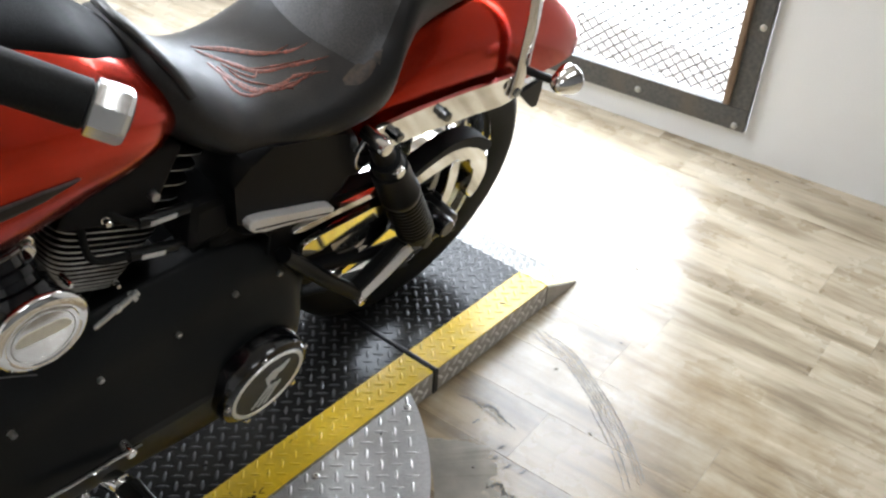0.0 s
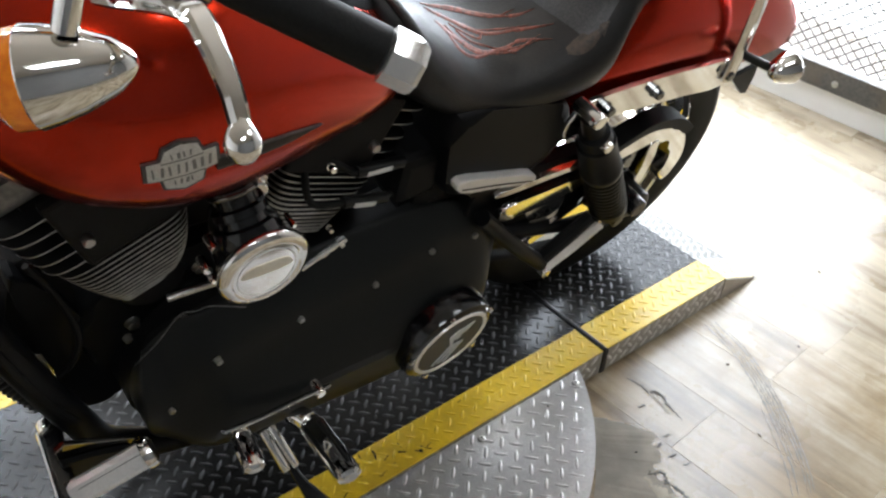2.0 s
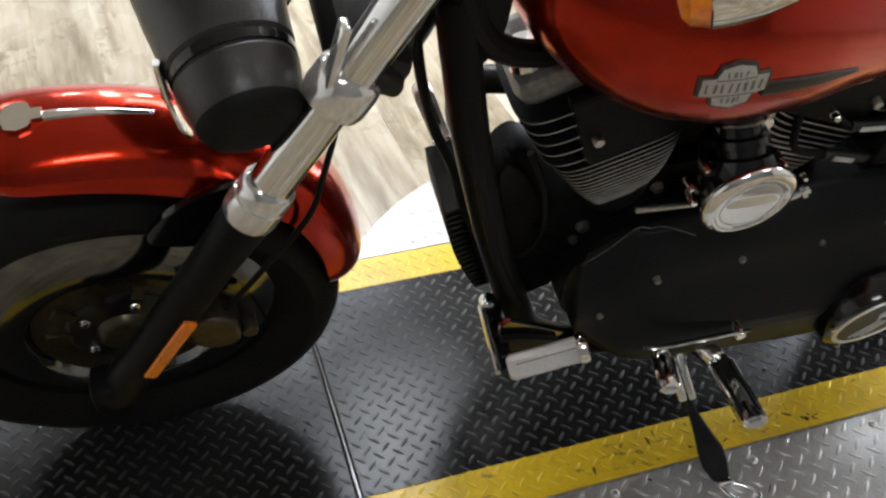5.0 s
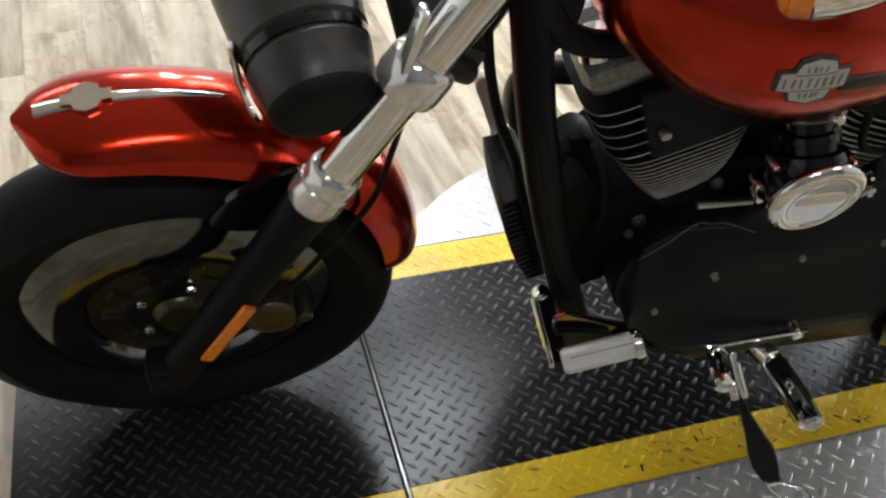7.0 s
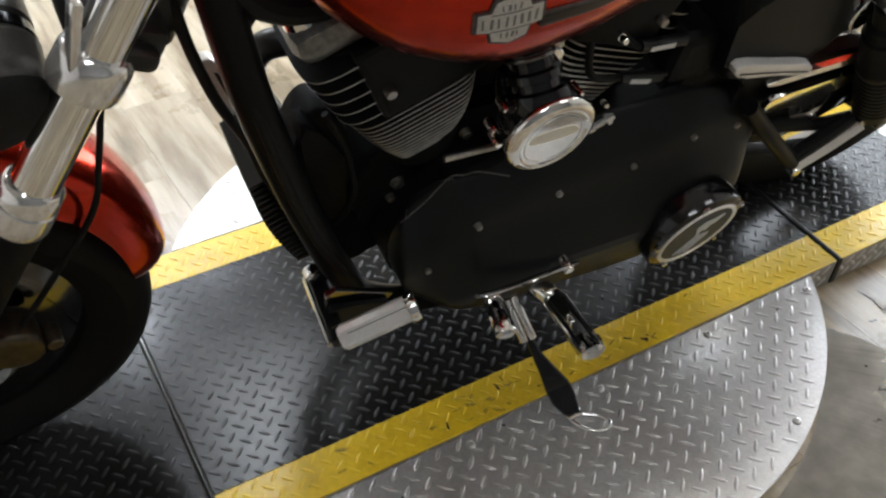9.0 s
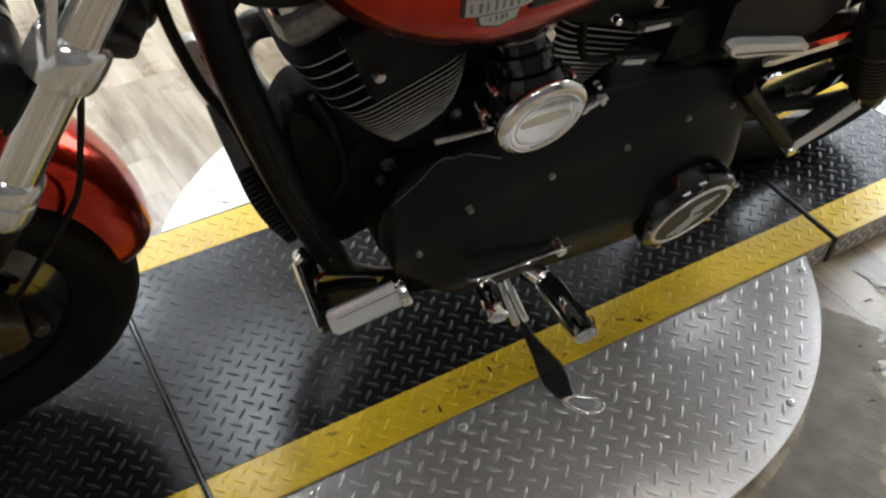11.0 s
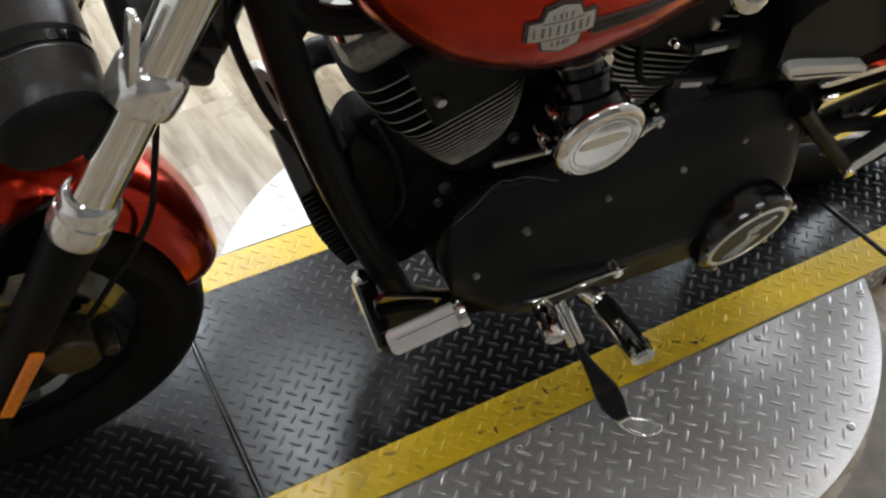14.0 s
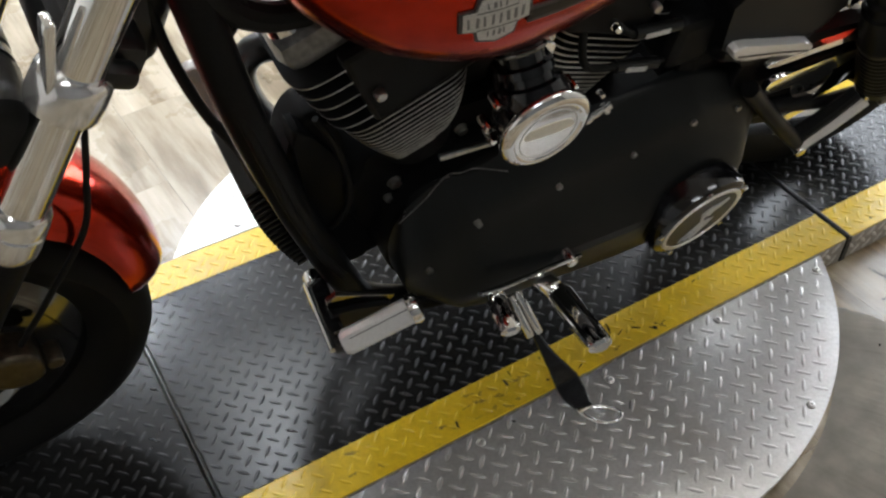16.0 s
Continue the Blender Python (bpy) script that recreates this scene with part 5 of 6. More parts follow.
# engine
engine = new("engine")
engine.parent = bike
tagged(engine, "black finned V-twin engine")
bm = bmesh.new()
slab(bm, smooth2([(-0.238, 0.268), (-0.296, 0.335), (-0.298, 0.42), (-0.25, 0.475), (-0.17, 0.50), (-0.05, 0.50), (0.04, 0.50), (0.12, 0.47), (0.20, 0.30), (0.14, 0.20), (-0.12, 0.215)], 4), -0.032, 0.13, 0.012)
part("crankcase", bm, BLACK_CAST, engine, "black crankcase")
bm = bmesh.new()
slab(bm, smooth2([(-0.262, 0.27), (-0.25, 0.335), (-0.19, 0.405), (-0.165, 0.424), (-0.08, 0.438), (0.05, 0.452), (0.20, 0.475), (0.29, 0.463), (0.33, 0.41), (0.335, 0.30), (0.28, 0.21), (0.0, 0.19), (-0.2, 0.20)], 4), -0.088, -0.02, 0.004)
part("inner_primary", bm, BLACK_CAST, engine, "black inner primary case")
for x, z, rr in ((-0.232, 0.385, 0.009), (-0.240, 0.354, 0.006), (-0.237, 0.325, 0.006), (-0.135, 0.455, 0.008)):
    bm = bmesh.new()
    hexbolt(bm, (x, -0.032, z), (0, -1, 0), rr, 0.008)
    part("case_bolt", bm, STEEL, engine, "dull steel case bolt")


def disc_fin(bm, z, w, d, h, m):
    """A thin black fin, rounded at its ends, whose rim, paled as a painted highlight, is slot 1."""
    out = []
    for i in range(40):
        t = 2 * math.pi * i / 40
        ca, sa = math.cos(t), math.sin(t)
        out.append((w / 2 * math.copysign(abs(ca) ** (0.34 if sa < 0 else 0.8), ca), d / 2 * math.copysign(abs(sa) ** (0.34 if sa < 0 else 0.8), sa)))
    rows = [(0.982, -0.62), (1.0, -0.5), (1.0, 0.5), (0.982, 0.62)]
    skin(bm, [[bm.verts.new(m @ Vector((x * k, y * k, z + h * f))) for x, y in out] for k, f in rows])
    for f in bm.faces:
        mid = m.inverted() @ f.calc_center_median()
        f.material_index = 1 if len(f.verts) == 4 and abs(mid.z - z) < h * 0.25 else 0
    return bm


def fin_part(name, bm, parent):
    ob = part(name, bm, BLACK_CAST, parent)
    ob.data.materials.append(FIN_EDGE)
    return ob


def leaning(bm, m):
    out = bmesh.new()
    join(out, bm, m)
    return out


for nm, lean, crx in (("front_cylinder", -22.5, -0.150), ("rear_cylinder", 22.5, -0.072)):
    m = Matrix.Translation((crx, 0, 0.34)) @ Matrix.Rotation(radians(lean), 4, "Y")
    bm = bmesh.new()
    lathe(bm, m @ Vector((0, 0, 0.12)), m @ Vector((0, 0, 0.33)), [(0, 0.058), (0.21, 0.058)], 36)
    cyl = part(nm, bm, BLACK_CAST, bike, "black finned cylinder barrel")
    sgn = 1 if lean < 0 else -1
    # the barrel's fins stand close at its foot and wider apart towards the head
    z = 0.182
    for i in range(13):
        k = i / 12
        left, right = -0.045 - 0.033 * k ** 0.8, 0.030 + 0.070 * k ** 0.5
        h = 0.0050 - 0.0022 * k
        fin_part("fin", disc_fin(bmesh.new(), z, right - left, 0.150 + 0.024 * k, h, m @ Matrix.Translation((sgn * (left + right) / 2, 0, 0))), cyl)
        z += 0.0068 + 0.0050 * k
    head = part("cylinder_head", leaning(box(bmesh.new(), (0, -0.01, 0.36), (0.13, 0.13, 0.13), 0.03), m), BLACK_CAST, bike, "black cylinder head")
    for i in range(5):
        fin_part("head_fin", disc_fin(bmesh.new(), 0.312 + i * 0.0238, 0.172 + 0.006 * i, 0.176, 0.0026, m), head)
    part("plug_recess", leaning(box(bmesh.new(), (sgn * 0.034, -0.081, 0.362), (0.142, 0.022, 0.128), 0.008), m), BLACK_CAST, head, "plain black block across the head fins")
    part("rocker_box", leaning(box(bmesh.new(), (-sgn * 0.006, -0.02, 0.446), (0.168, 0.115, 0.05), 0.020), m), GREY_HEAD, head, "dark grey brushed rocker box")
    part("head_bolt", leaning(rod(bmesh.new(), (-sgn * 0.017, -0.088, 0.352), (-sgn * 0.017, -0.103, 0.352), 0.0068, bevel=0.002), m), STEEL, head, "dull steel head bolt")
GASKET = [(-0.258, 0.388), (-0.226, 0.419), (-0.204, 0.451), (-0.190, 0.463), (-0.171, 0.456), (-0.149, 0.454), (-0.104, 0.441)]
cover_surface = bmesh.new()
cover_surface.from_mesh(primary.data)
cover_tree = BVHTree.FromBMesh(cover_surface)
cover_surface.free()
line = []
for x, z in GASKET:
    at, nrm, _, _ = cover_tree.ray_cast(Vector((x, -0.5, z)), Vector((0, 1, 0)))
    line.append((x, (min(at.y, -0.095) if at is not None else -0.10) - 0.0008, z))
part("gasket_edge", tube(bmesh.new(), line, 0.0010, seg=6), GREY_HEAD, engine, "thin pale gasket edge")
# horn with its chrome cover
HX, HZ = -0.128, 0.617
bm = bmesh.new()
lathe(bm, (HX, -0.188, HZ), (HX, 0, HZ), [(0, 0.03), (0.012, 0.052), (0.03, 0.050), (0.05, 0.046), (0.052, 0.04), (0.066, 0.038), (0.09, 0.03), (0.11, 0.02)], 40)
horn = part("horn", bm, BLACK_GLOSS, bike, "black round horn between the cylinders")
bm = bmesh.new()
lathe(bm, (HX, -0.178, HZ), (HX, -1, HZ), [(0, 0.0570), (0.002, 0.0595), (0.005, 0.0605), (0.008, 0.0600), (0.011, 0.0580), (0.0135, 0.0545), (0.0150, 0.0500), (0.0152, 0.0470), (0.0142, 0.0450), (0.0132, 0.0440), (0.0138, 0.030), (0.0145, 0.005)], 72)
part("horn_cover", bm, CHROME, horn, "round chrome horn cover with embossed band")
part("embossed_band", slab(bmesh.new(), smooth2([(-0.030, 0.000), (0.030, 0.000), (0.029, 0.013), (0.016, 0.018), (-0.016, 0.018), (-0.029, 0.013)], 3), -0.0012, 0.002, 0.0005, Matrix.Translation((HX, -0.1918, HZ))), WARM_ENAMEL, horn, "pale yellowish embossed band")
part("embossed_line", lathe(bmesh.new(), (HX, -0.1915, HZ), (HX, -1, HZ), [(0, 0.0395), (0.0006, 0.0392), (0.0006, 0.0380), (0, 0.0377)], 56, cap=False), STEEL, horn, "thin dark ring of the cover")

for x, z, rr in ((-0.105, 0.685, 0.009), (-0.128, 0.693, 0.010), (-0.104, 0.639, 0.007), (-0.117, 0.637, 0.005), (-0.004, 0.675, 0.0045), (0.009, 0.556, 0.0035)):
    bm = bmesh.new()
    hexbolt(bm, (x, -0.118, z), (-0.2, -1, 0.3), rr, 0.012)
    part("horn_nut", bm, CHROME, horn, "chrome nut of the horn mount")
part("horn_stem", lathe(bmesh.new(), (-0.141, -0.104, 0.708), (-0.130, -0.165, 0.632), [(0, 0.016), (0.004, 0.023), (0.016, 0.023), (0.018, 0.030), (0.026, 0.030), (0.028, 0.025), (0.040, 0.025), (0.042, 0.033), (0.051, 0.034), (0.053, 0.029), (0.062, 0.030), (0.064, 0.039), (0.080, 0.042), (0.092, 0.040)], 32), BLACK_GLOSS, horn, "glossy black stepped horn stem")
part("stem_ring", lathe(bmesh.new(), (-0.1387, -0.1168, 0.692), (-0.130, -0.165, 0.632), [(0, 0.0305), (0.0015, 0.0315), (0.004, 0.0315), (0.0055, 0.0305)], 32, cap=False), DARK_CHROME, horn, "thin polished ring of the stem")
for deg, rr in ((150, 0.0055), (186, 0.0065), (214, 0.005), (20, 0.004)):
    q = (HX + 0.058 * math.cos(radians(deg)), HZ + 0.058 * math.sin(radians(deg)))
    part("horn_lug", rod(bmesh.new(), (q[0], -0.135, q[1]), (q[0], -0.158, q[1]), rr, bevel=0.0015), CHROME, horn, "small chrome lug behind the horn cover")
bm = bmesh.new()
slab(bm, smooth2([(-0.19, 0.52), (-0.16, 0.73), (-0.06, 0.73), (-0.03, 0.52)], 4), 0.0, 0.10, 0.01)
part("intake_manifold", bm, BLACK_CAST, engine, "black intake between the cylinders")
bm = bmesh.new()
tube(bm, [(-0.478, -0.065, 0.76), (-0.452, -0.098, 0.66), (-0.416, -0.108, 0.52), (-0.376, -0.112, 0.40), (-0.345, -0.112, 0.33)], 0.0065, seg=10)
part("downtube_hose", bm, RUBBER, bike, "black hose tied to the downtube")
# frame
for s in (-1, 1):
    bm = bmesh.new()
    top_run = [(-0.487, -0.05, 0.86), (-0.456, -0.075, 0.69), (-0.416, -0.085, 0.535), (-0.378, -0.088, 0.41)] if s < 0 else []
    tube(bm, top_run + [(-0.340, s * 0.09, 0.30), (-0.295, s * 0.10, 0.215), (-0.18, s * 0.115, 0.175), (0.10, s * 0.12, 0.16), (0.30, s * 0.12, 0.17)], 0.0225, seg=18)
    part("frame_tube", bm, BLACK_DEEP, bike, "black frame downtube and lower rail")
bm = bmesh.new()
tube(bm, [(-0.46, 0, 0.92), (-0.2, 0, 0.80), (0.1, 0, 0.72), (0.4, 0, 0.62)], 0.03)
part("backbone", bm, BLACK_GLOSS, bike, "black frame backbone")
fin_top, fin_end = Vector((-0.447, 0.03, 0.464)), Vector((-0.374, 0.03, 0.247))
slope = Matrix.Rotation(math.atan2(fin_end.x - fin_top.x, fin_end.z - fin_top.z) - math.pi, 4, "Y")
ahead = slope.to_3x3() @ Vector((-1, 0, 0))
mid_fin = (fin_top + fin_end) / 2
reg = part("voltage_regulator", box(bmesh.new(), tuple(mid_fin - ahead * 0.032), (0.026, 0.120, 0.225), 0.006, m=slope), BLACK_CAST, bike, "black finned voltage regulator in front of the engine")
for k in range(17):
    c = fin_top.lerp(fin_end, (k + 0.5) / 17) - ahead * 0.011
    bulge = 0.010 * math.sin(math.pi * (k + 0.5) / 17)
    part("cooling_fin", box(bmesh.new(), tuple(c + ahead * (bulge / 2)), (0.022 + bulge, 0.118, 0.0058), 0.0015, m=slope, seg=1), BLACK_SATIN, reg)
bm = bmesh.new()
slab(bm, smooth2([(-0.375, 0.50), (-0.350, 0.540), (-0.318, 0.52), (-0.296, 0.46), (-0.298, 0.37), (-0.350, 0.34), (-0.385, 0.40)], 4), -0.005, 0.05, 0.014)
part("regulator", bm, BLACK_CAST, bike, "rounded black housing between downtube and crankcase")
bm = bmesh.new()
slab(bm, smooth2([(-0.52, 0.93), (-0.44, 0.92), (-0.43, 0.82), (-0.445, 0.76), (-0.475, 0.78), (-0.505, 0.84)], 4), -0.062, 0.03, 0.012)
part("neck_gusset", bm, BLACK_DEEP, bike, "black frame gusset under the steering head")
bm = bmesh.new()
slab(bm, smooth2([(-0.375, 0.545), (-0.335, 0.50), (-0.290, 0.41), (-0.232, 0.258), (-0.250, 0.215), (-0.275, 0.195), (-0.318, 0.225), (-0.360, 0.42)], 3), -0.022, 0.01, 0.006)
part("engine_mount", bm, BLACK_DEEP, bike, "black front engine mount plate")
part("coil_spring", lathe(bmesh.new(), (-0.336, -0.010, 0.392), (-0.304, -0.016, 0.336), [(0, 0.004)] + [q for k in range(6) for q in ((0.004 + k * 0.009, 0.007), (0.009 + k * 0.009, 0.0045))] + [(0.06, 0.003)], 14), CHROME, bike, "small chrome spring")

# a polished latch bracket on the far side of the downtube
latch = part("latch_bracket", slab(bmesh.new(), smooth2([(-0.468, 0.562), (-0.452, 0.573), (-0.440, 0.560), (-0.418, 0.500), (-0.398, 0.447), (-0.392, 0.428), (-0.414, 0.430), (-0.432, 0.462), (-0.450, 0.512)], 3), 0.095, 0.110, 0.003), SATIN_CHROME, bike, "polished bracket beside the downtube")
part("latch_slot", slab(bmesh.new(), [(-0.446, 0.548), (-0.440, 0.545), (-0.424, 0.500), (-0.430, 0.498)], 0.0935, 0.0960, 0.0005), BLACK_SATIN, latch, "black slot of the bracket")
for x, z in ((-0.412, 0.452), (-0.402, 0.436), (-0.421, 0.470)):
    part("latch_bolt", rod(bmesh.new(), (x - 0.014, 0.088, z - 0.004), (x + 0.012, 0.090, z + 0.004), 0.0055, bevel=0.002), CHROME, latch, "small chrome pin")

# handlebar
bar = new("handlebar")
bar.parent = bike
tagged(bar, "chrome handlebar with black grip and lever")
for s in (-1, 1):
    bm = bmesh.new()
    tube(bm, [(-0.50, 0, 1.03), (-0.49, s * 0.10, 1.06), (-0.40, s * 0.20, 1.13), (-0.27, s * 0.29, 1.125), (-0.165, s * 0.375, 1.085)], 0.0125)
    part("bar", bm, CHROME, bar)
    g0, g1 = Vector((-0.258, s * 0.298, 1.122)), Vector((-0.170, s * 0.372, 1.088))
    bm = bmesh.new()
    lathe(bm, g0, g1, [(0, 0.016), (0.002, 0.0185), (0.118, 0.0185), (0.12, 0.016)], 28)
    part("grip", bm, RUBBER, bar, "black rubber grip")
    d = (g1 - g0).normalized()
    bm = bmesh.new()
    lathe(bm, g1, g1 + d, [(0, 0.018), (0.002, 0.0215), (0.024, 0.0215), (0.028, 0.019), (0.03, 0.01)], 8)
    part("grip_end", bm, POLISHED_ALU, bar, "faceted chrome grip end")
    bm = bmesh.new()
    lathe(bm, g0 - d * 0.028, g0, [(0, 0.02), (0.003, 0.024), (0.026, 0.024), (0.028, 0.02)], 24)
    part("lever_perch", bm, CHROME, bar)
    bm = bmesh.new()
    strap(bm, glide([(-0.330, s * 0.270, 1.105), (-0.315, s * 0.300, 1.116), (-0.308, s * 0.335, 1.134), (-0.308, s * 0.360, 1.144), (-0.310, s * 0.385, 1.140), (-0.311, s * 0.410, 1.128), (-0.313, s * 0.428, 1.113)], 5), [0.024, 0.024, 0.023, 0.022, 0.021, 0.020] + [0.0195 - 0.0003 * q for q in range(25)], 0.011, (1, 0, 0))
    lathe(bm, (-0.312, s * 0.424, 1.118), (-0.318, s * 0.447, 1.090), [(0, 0.005), (0.004, 0.0075), (0.009, 0.0105), (0.015, 0.0118), (0.021, 0.0105), (0.026, 0.006), (0.0275, 0.002)], 24)
    part("lever", bm, CHROME, bar, "polished lever with ball end")
    sg = new("front_turn_signal")
    sg.parent = bike
    tagged(sg, "chrome bullet turn signal with amber lens")
    bm = bmesh.new()
    tip, face = Vector((-0.326, s * 0.313, 1.080)), Vector((-0.400, s * 0.277, 1.057))
    lathe(bm, tip, face, [(0, 0.004), (0.004, 0.010), (0.014, 0.018), (0.034, 0.027), (0.054, 0.033), (0.068, 0.0355), (0.070, 0.034)], 32)
    part("bullet", bm, CHROME, sg)
    bm = bmesh.new()
    ax = (face - tip).normalized()
    lathe(bm, tip + ax * 0.0695, face + ax, [(0, 0.0345), (0.014, 0.034), (0.020, 0.029), (0.024, 0.018), (0.025, 0.006)], 32)
    part("lens", bm, AMBER, sg, "amber lens")
    part("stem", rod(bmesh.new(), (-0.365, s * 0.293, 1.10), (-0.352, s * 0.285, 1.14), 0.009), CHROME, sg)

# foot controls
def peg(name, p0, p1, r, label, slots=5, flat=0.72):
    """A chrome footpeg, oval in section, with rubber strips let into it."""
    p0, p1 = Vector(p0), Vector(p1)
    n = (p1 - p0).length
    d = (p1 - p0).normalized()
    a, b, _ = frame_along(d)
    bm = bmesh.new()
    prof = [(0, 0.5), (0.003, 0.8), (0.012, 0.82), (0.016, 1.0), (n - 0.010, 1.0), (n - 0.004, 0.93), (n, 0.6)]
    skin(bm, [[bm.verts.new(p0 + d * h + (a * math.cos(t) + b * math.sin(t) * flat) * r * k) for t in (2 * math.pi * i / 24 for i in range(24))] for h, k in prof])
    ob = part(name, bm, CHROME, bike, label)
    for i in range(slots):
        t = 2 * math.pi * (i + 0.5) / slots
        o = (a * math.cos(t) + b * math.sin(t) * flat) * r * 0.86
        part("rubber_pad", rod(bmesh.new(), p0 + d * 0.022 + o, p1 - d * 0.016 + o, r * 0.185, seg=8, bevel=r * 0.08), RUBBER, ob, "black rubber strip")
    return ob


peg("rider_peg", (-0.045, -0.218, 0.250), (-0.054, -0.345, 0.288), 0.0205, "wide chrome footpeg with black rubber strips")
part("peg_mount", rod(bmesh.new(), (-0.060, -0.185, 0.245), (-0.047, -0.222, 0.252), 0.016, bevel=0.004), CHROME, bike, "chrome knob of the footpeg mount")
part("peg_bracket", tube(bmesh.new(), [(-0.06, -0.14, 0.20), (-0.055, -0.18, 0.225), (-0.05, -0.215, 0.245)], 0.015), BLACK_GLOSS, bike, "black footpeg bracket")
peg("shift_peg", (-0.162, -0.214, 0.320), (-0.172, -0.284, 0.318), 0.0165, "chrome shift peg with black rubber strips", slots=4)
strap_pts = [(-0.186, -0.215, 0.327), (-0.150, -0.216, 0.323), (-0.10, -0.214, 0.318), (-0.055, -0.212, 0.315), (-0.025, -0.211, 0.311), (-0.012, -0.210, 0.308)]
shift = part("shift_lever", strap(bmesh.new(), strap_pts, [0.010, 0.013, 0.013, 0.018, 0.022, 0.012], 0.005, (0, -0.55, 0.83)), DARK_CHROME, bike, "slim chrome heel-toe shift lever")
for o in (-0.0065, 0.0065):
    part("lever_rod", tube(bmesh.new(), [(x, y - 0.55 * o - 0.002, z + 0.83 * o + 0.002) for x, y, z in strap_pts[:5]], 0.0032, seg=10), CHROME, shift, "thin chrome rod of the lever")
part("lever_pivot", rod(bmesh.new(), (-0.03, -0.17, 0.311), (-0.032, -0.222, 0.314), 0.009, bevel=0.003), CHROME, bike, "chrome lever pivot bolt")
HP0, HP1 = Vector((-0.389, -0.208, 0.329)), Vector((-0.286, -0.215, 0.366))
hp_dir = (HP1 - HP0).normalized()
hpeg = part("highway_peg", strap(bmesh.new(), [HP0, HP0 + hp_dir * 0.006, HP1 - hp_dir * 0.012, HP1], [0.026, 0.034, 0.034, 0.028], 0.024, (0, 0.75, 0.66)), SATIN_CHROME, bike, "flat-sided chrome forward footpeg")
face = Vector((0.10, -0.66, 0.74)).normalized()
across = hp_dir.cross(face).normalized()
for o in (-0.0065, 0.0055):
    part("peg_groove", rod(bmesh.new(), HP0 + hp_dir * 0.008 + face * 0.0116 + across * o, HP1 - hp_dir * 0.016 + face * 0.0116 + across * o, 0.0011, seg=6), BLACK_SATIN, hpeg, "thin dark groove")
part("peg_collar", lathe(bmesh.new(), HP1 - hp_dir * 0.014, HP1 + hp_dir, [(0, 0.016), (0.002, 0.0205), (0.009, 0.0215), (0.015, 0.0200), (0.017, 0.0150), (0.018, 0.008)], 20), CHROME, hpeg, "round chrome end of the footpeg")
part("peg_underside", strap(bmesh.new(), [HP0 - face * 0.0125, HP1 - hp_dir * 0.012 - face * 0.0125], [0.030, 0.030], 0.003, (0, 0.75, 0.66)), BRONZE, hpeg, "browned underside of the footpeg")
bm = bmesh.new()
strap(bm, [(-0.372, -0.082, 0.292), (-0.383, -0.145, 0.310), (-0.390, -0.212, 0.328)], [0.026, 0.024, 0.022], 0.014, (1, 0, 0.3))
part("peg_arm", bm, BLACK_GLOSS, bike, "black arm of the forward footpeg")
part("arm_edge", rod(bmesh.new(), (-0.388, -0.084, 0.290), (-0.404, -0.210, 0.326), 0.0045, seg=10), CHROME, bike, "chrome front edge of the peg arm")
part("arm_cap", rod(bmesh.new(), (-0.374, -0.070, 0.286), (-0.376, -0.094, 0.294), 0.014, bevel=0.004), CHROME, bike)
# the folded passenger peg: a black bar with a flat chrome face
ppeg = part("passenger_peg", strap(bmesh.new(), [(0.444, -0.165, 0.318), (0.490, -0.165, 0.350), (0.532, -0.165, 0.382)], [0.026, 0.026, 0.022], 0.022, (0, 1, 0)), RUBBER, bike, "folded passenger peg with black rubber pad")
part("peg_face", strap(bmesh.new(), [(0.450, -0.176, 0.297), (0.500, -0.176, 0.330), (0.556, -0.176, 0.364)], [0.016, 0.021, 0.016], 0.008, (0, 0.5, 0.85)), SATIN_CHROME, ppeg, "flat chrome outer face")
part("peg_end", rod(bmesh.new(), (0.452, -0.150, 0.290), (0.452, -0.184, 0.288), 0.010, bevel=0.003), CHROME, ppeg, "chrome hinge bolt")
part("peg_clip", box(bmesh.new(), (0.545, -0.172, 0.382), (0.012, 0.02, 0.016), 0.003), CHROME, ppeg)
part("passenger_peg_arm", tube(bmesh.new(), [(0.272, -0.150, 0.484), (0.31, -0.152, 0.442), (0.362, -0.16, 0.386), (0.450, -0.165, 0.298)], 0.0135), BLACK_DEEP, bike, "black passenger peg arm")

# side stand
to_local = bike.matrix_world.inverted()
fw = to_local @ Vector((-0.053, -0.357, 0.068))
leg = [(-0.083, -0.245, 0.185), (-0.075, -0.268, 0.164), (-0.065, -0.291, 0.146), (-0.054, -0.314, 0.126), (-0.047, -0.333, 0.108), tuple(fw)]
sst = part("side_stand", strap(bmesh.new(), leg, [0.012, 0.016, 0.026, 0.040, 0.040, 0.022], 0.009, (0.85, -0.5, 0)), BLACK_GLOSS, bike, "flat black side stand leg with chrome sleeve and foot")
for o in (-0.0075, 0.0075):
    part("sleeve", rod(bmesh.new(), (-0.100 + o, -0.190, 0.232), (-0.084 + o, -0.248, 0.183), 0.0072, bevel=0.002), CHROME, sst, "chrome rod of the stand sleeve")
part("stand_bracket", rod(bmesh.new(), (-0.11, -0.12, 0.225), (-0.098, -0.196, 0.230), 0.016, bevel=0.004), BLACK_SATIN, sst, "black stand bracket")
bm = bmesh.new()
turn3 = to_local.to_3x3()
pts = [fw + turn3 @ Vector(v) for v in ((-0.010, 0.000, 0), (-0.002, -0.020, 0), (0.012, -0.036, 0), (0.030, -0.042, 0), (0.044, -0.034, 0), (0.034, -0.016, 0), (0.010, 0.001, 0))]
tube(bm, pts, 0.0036)
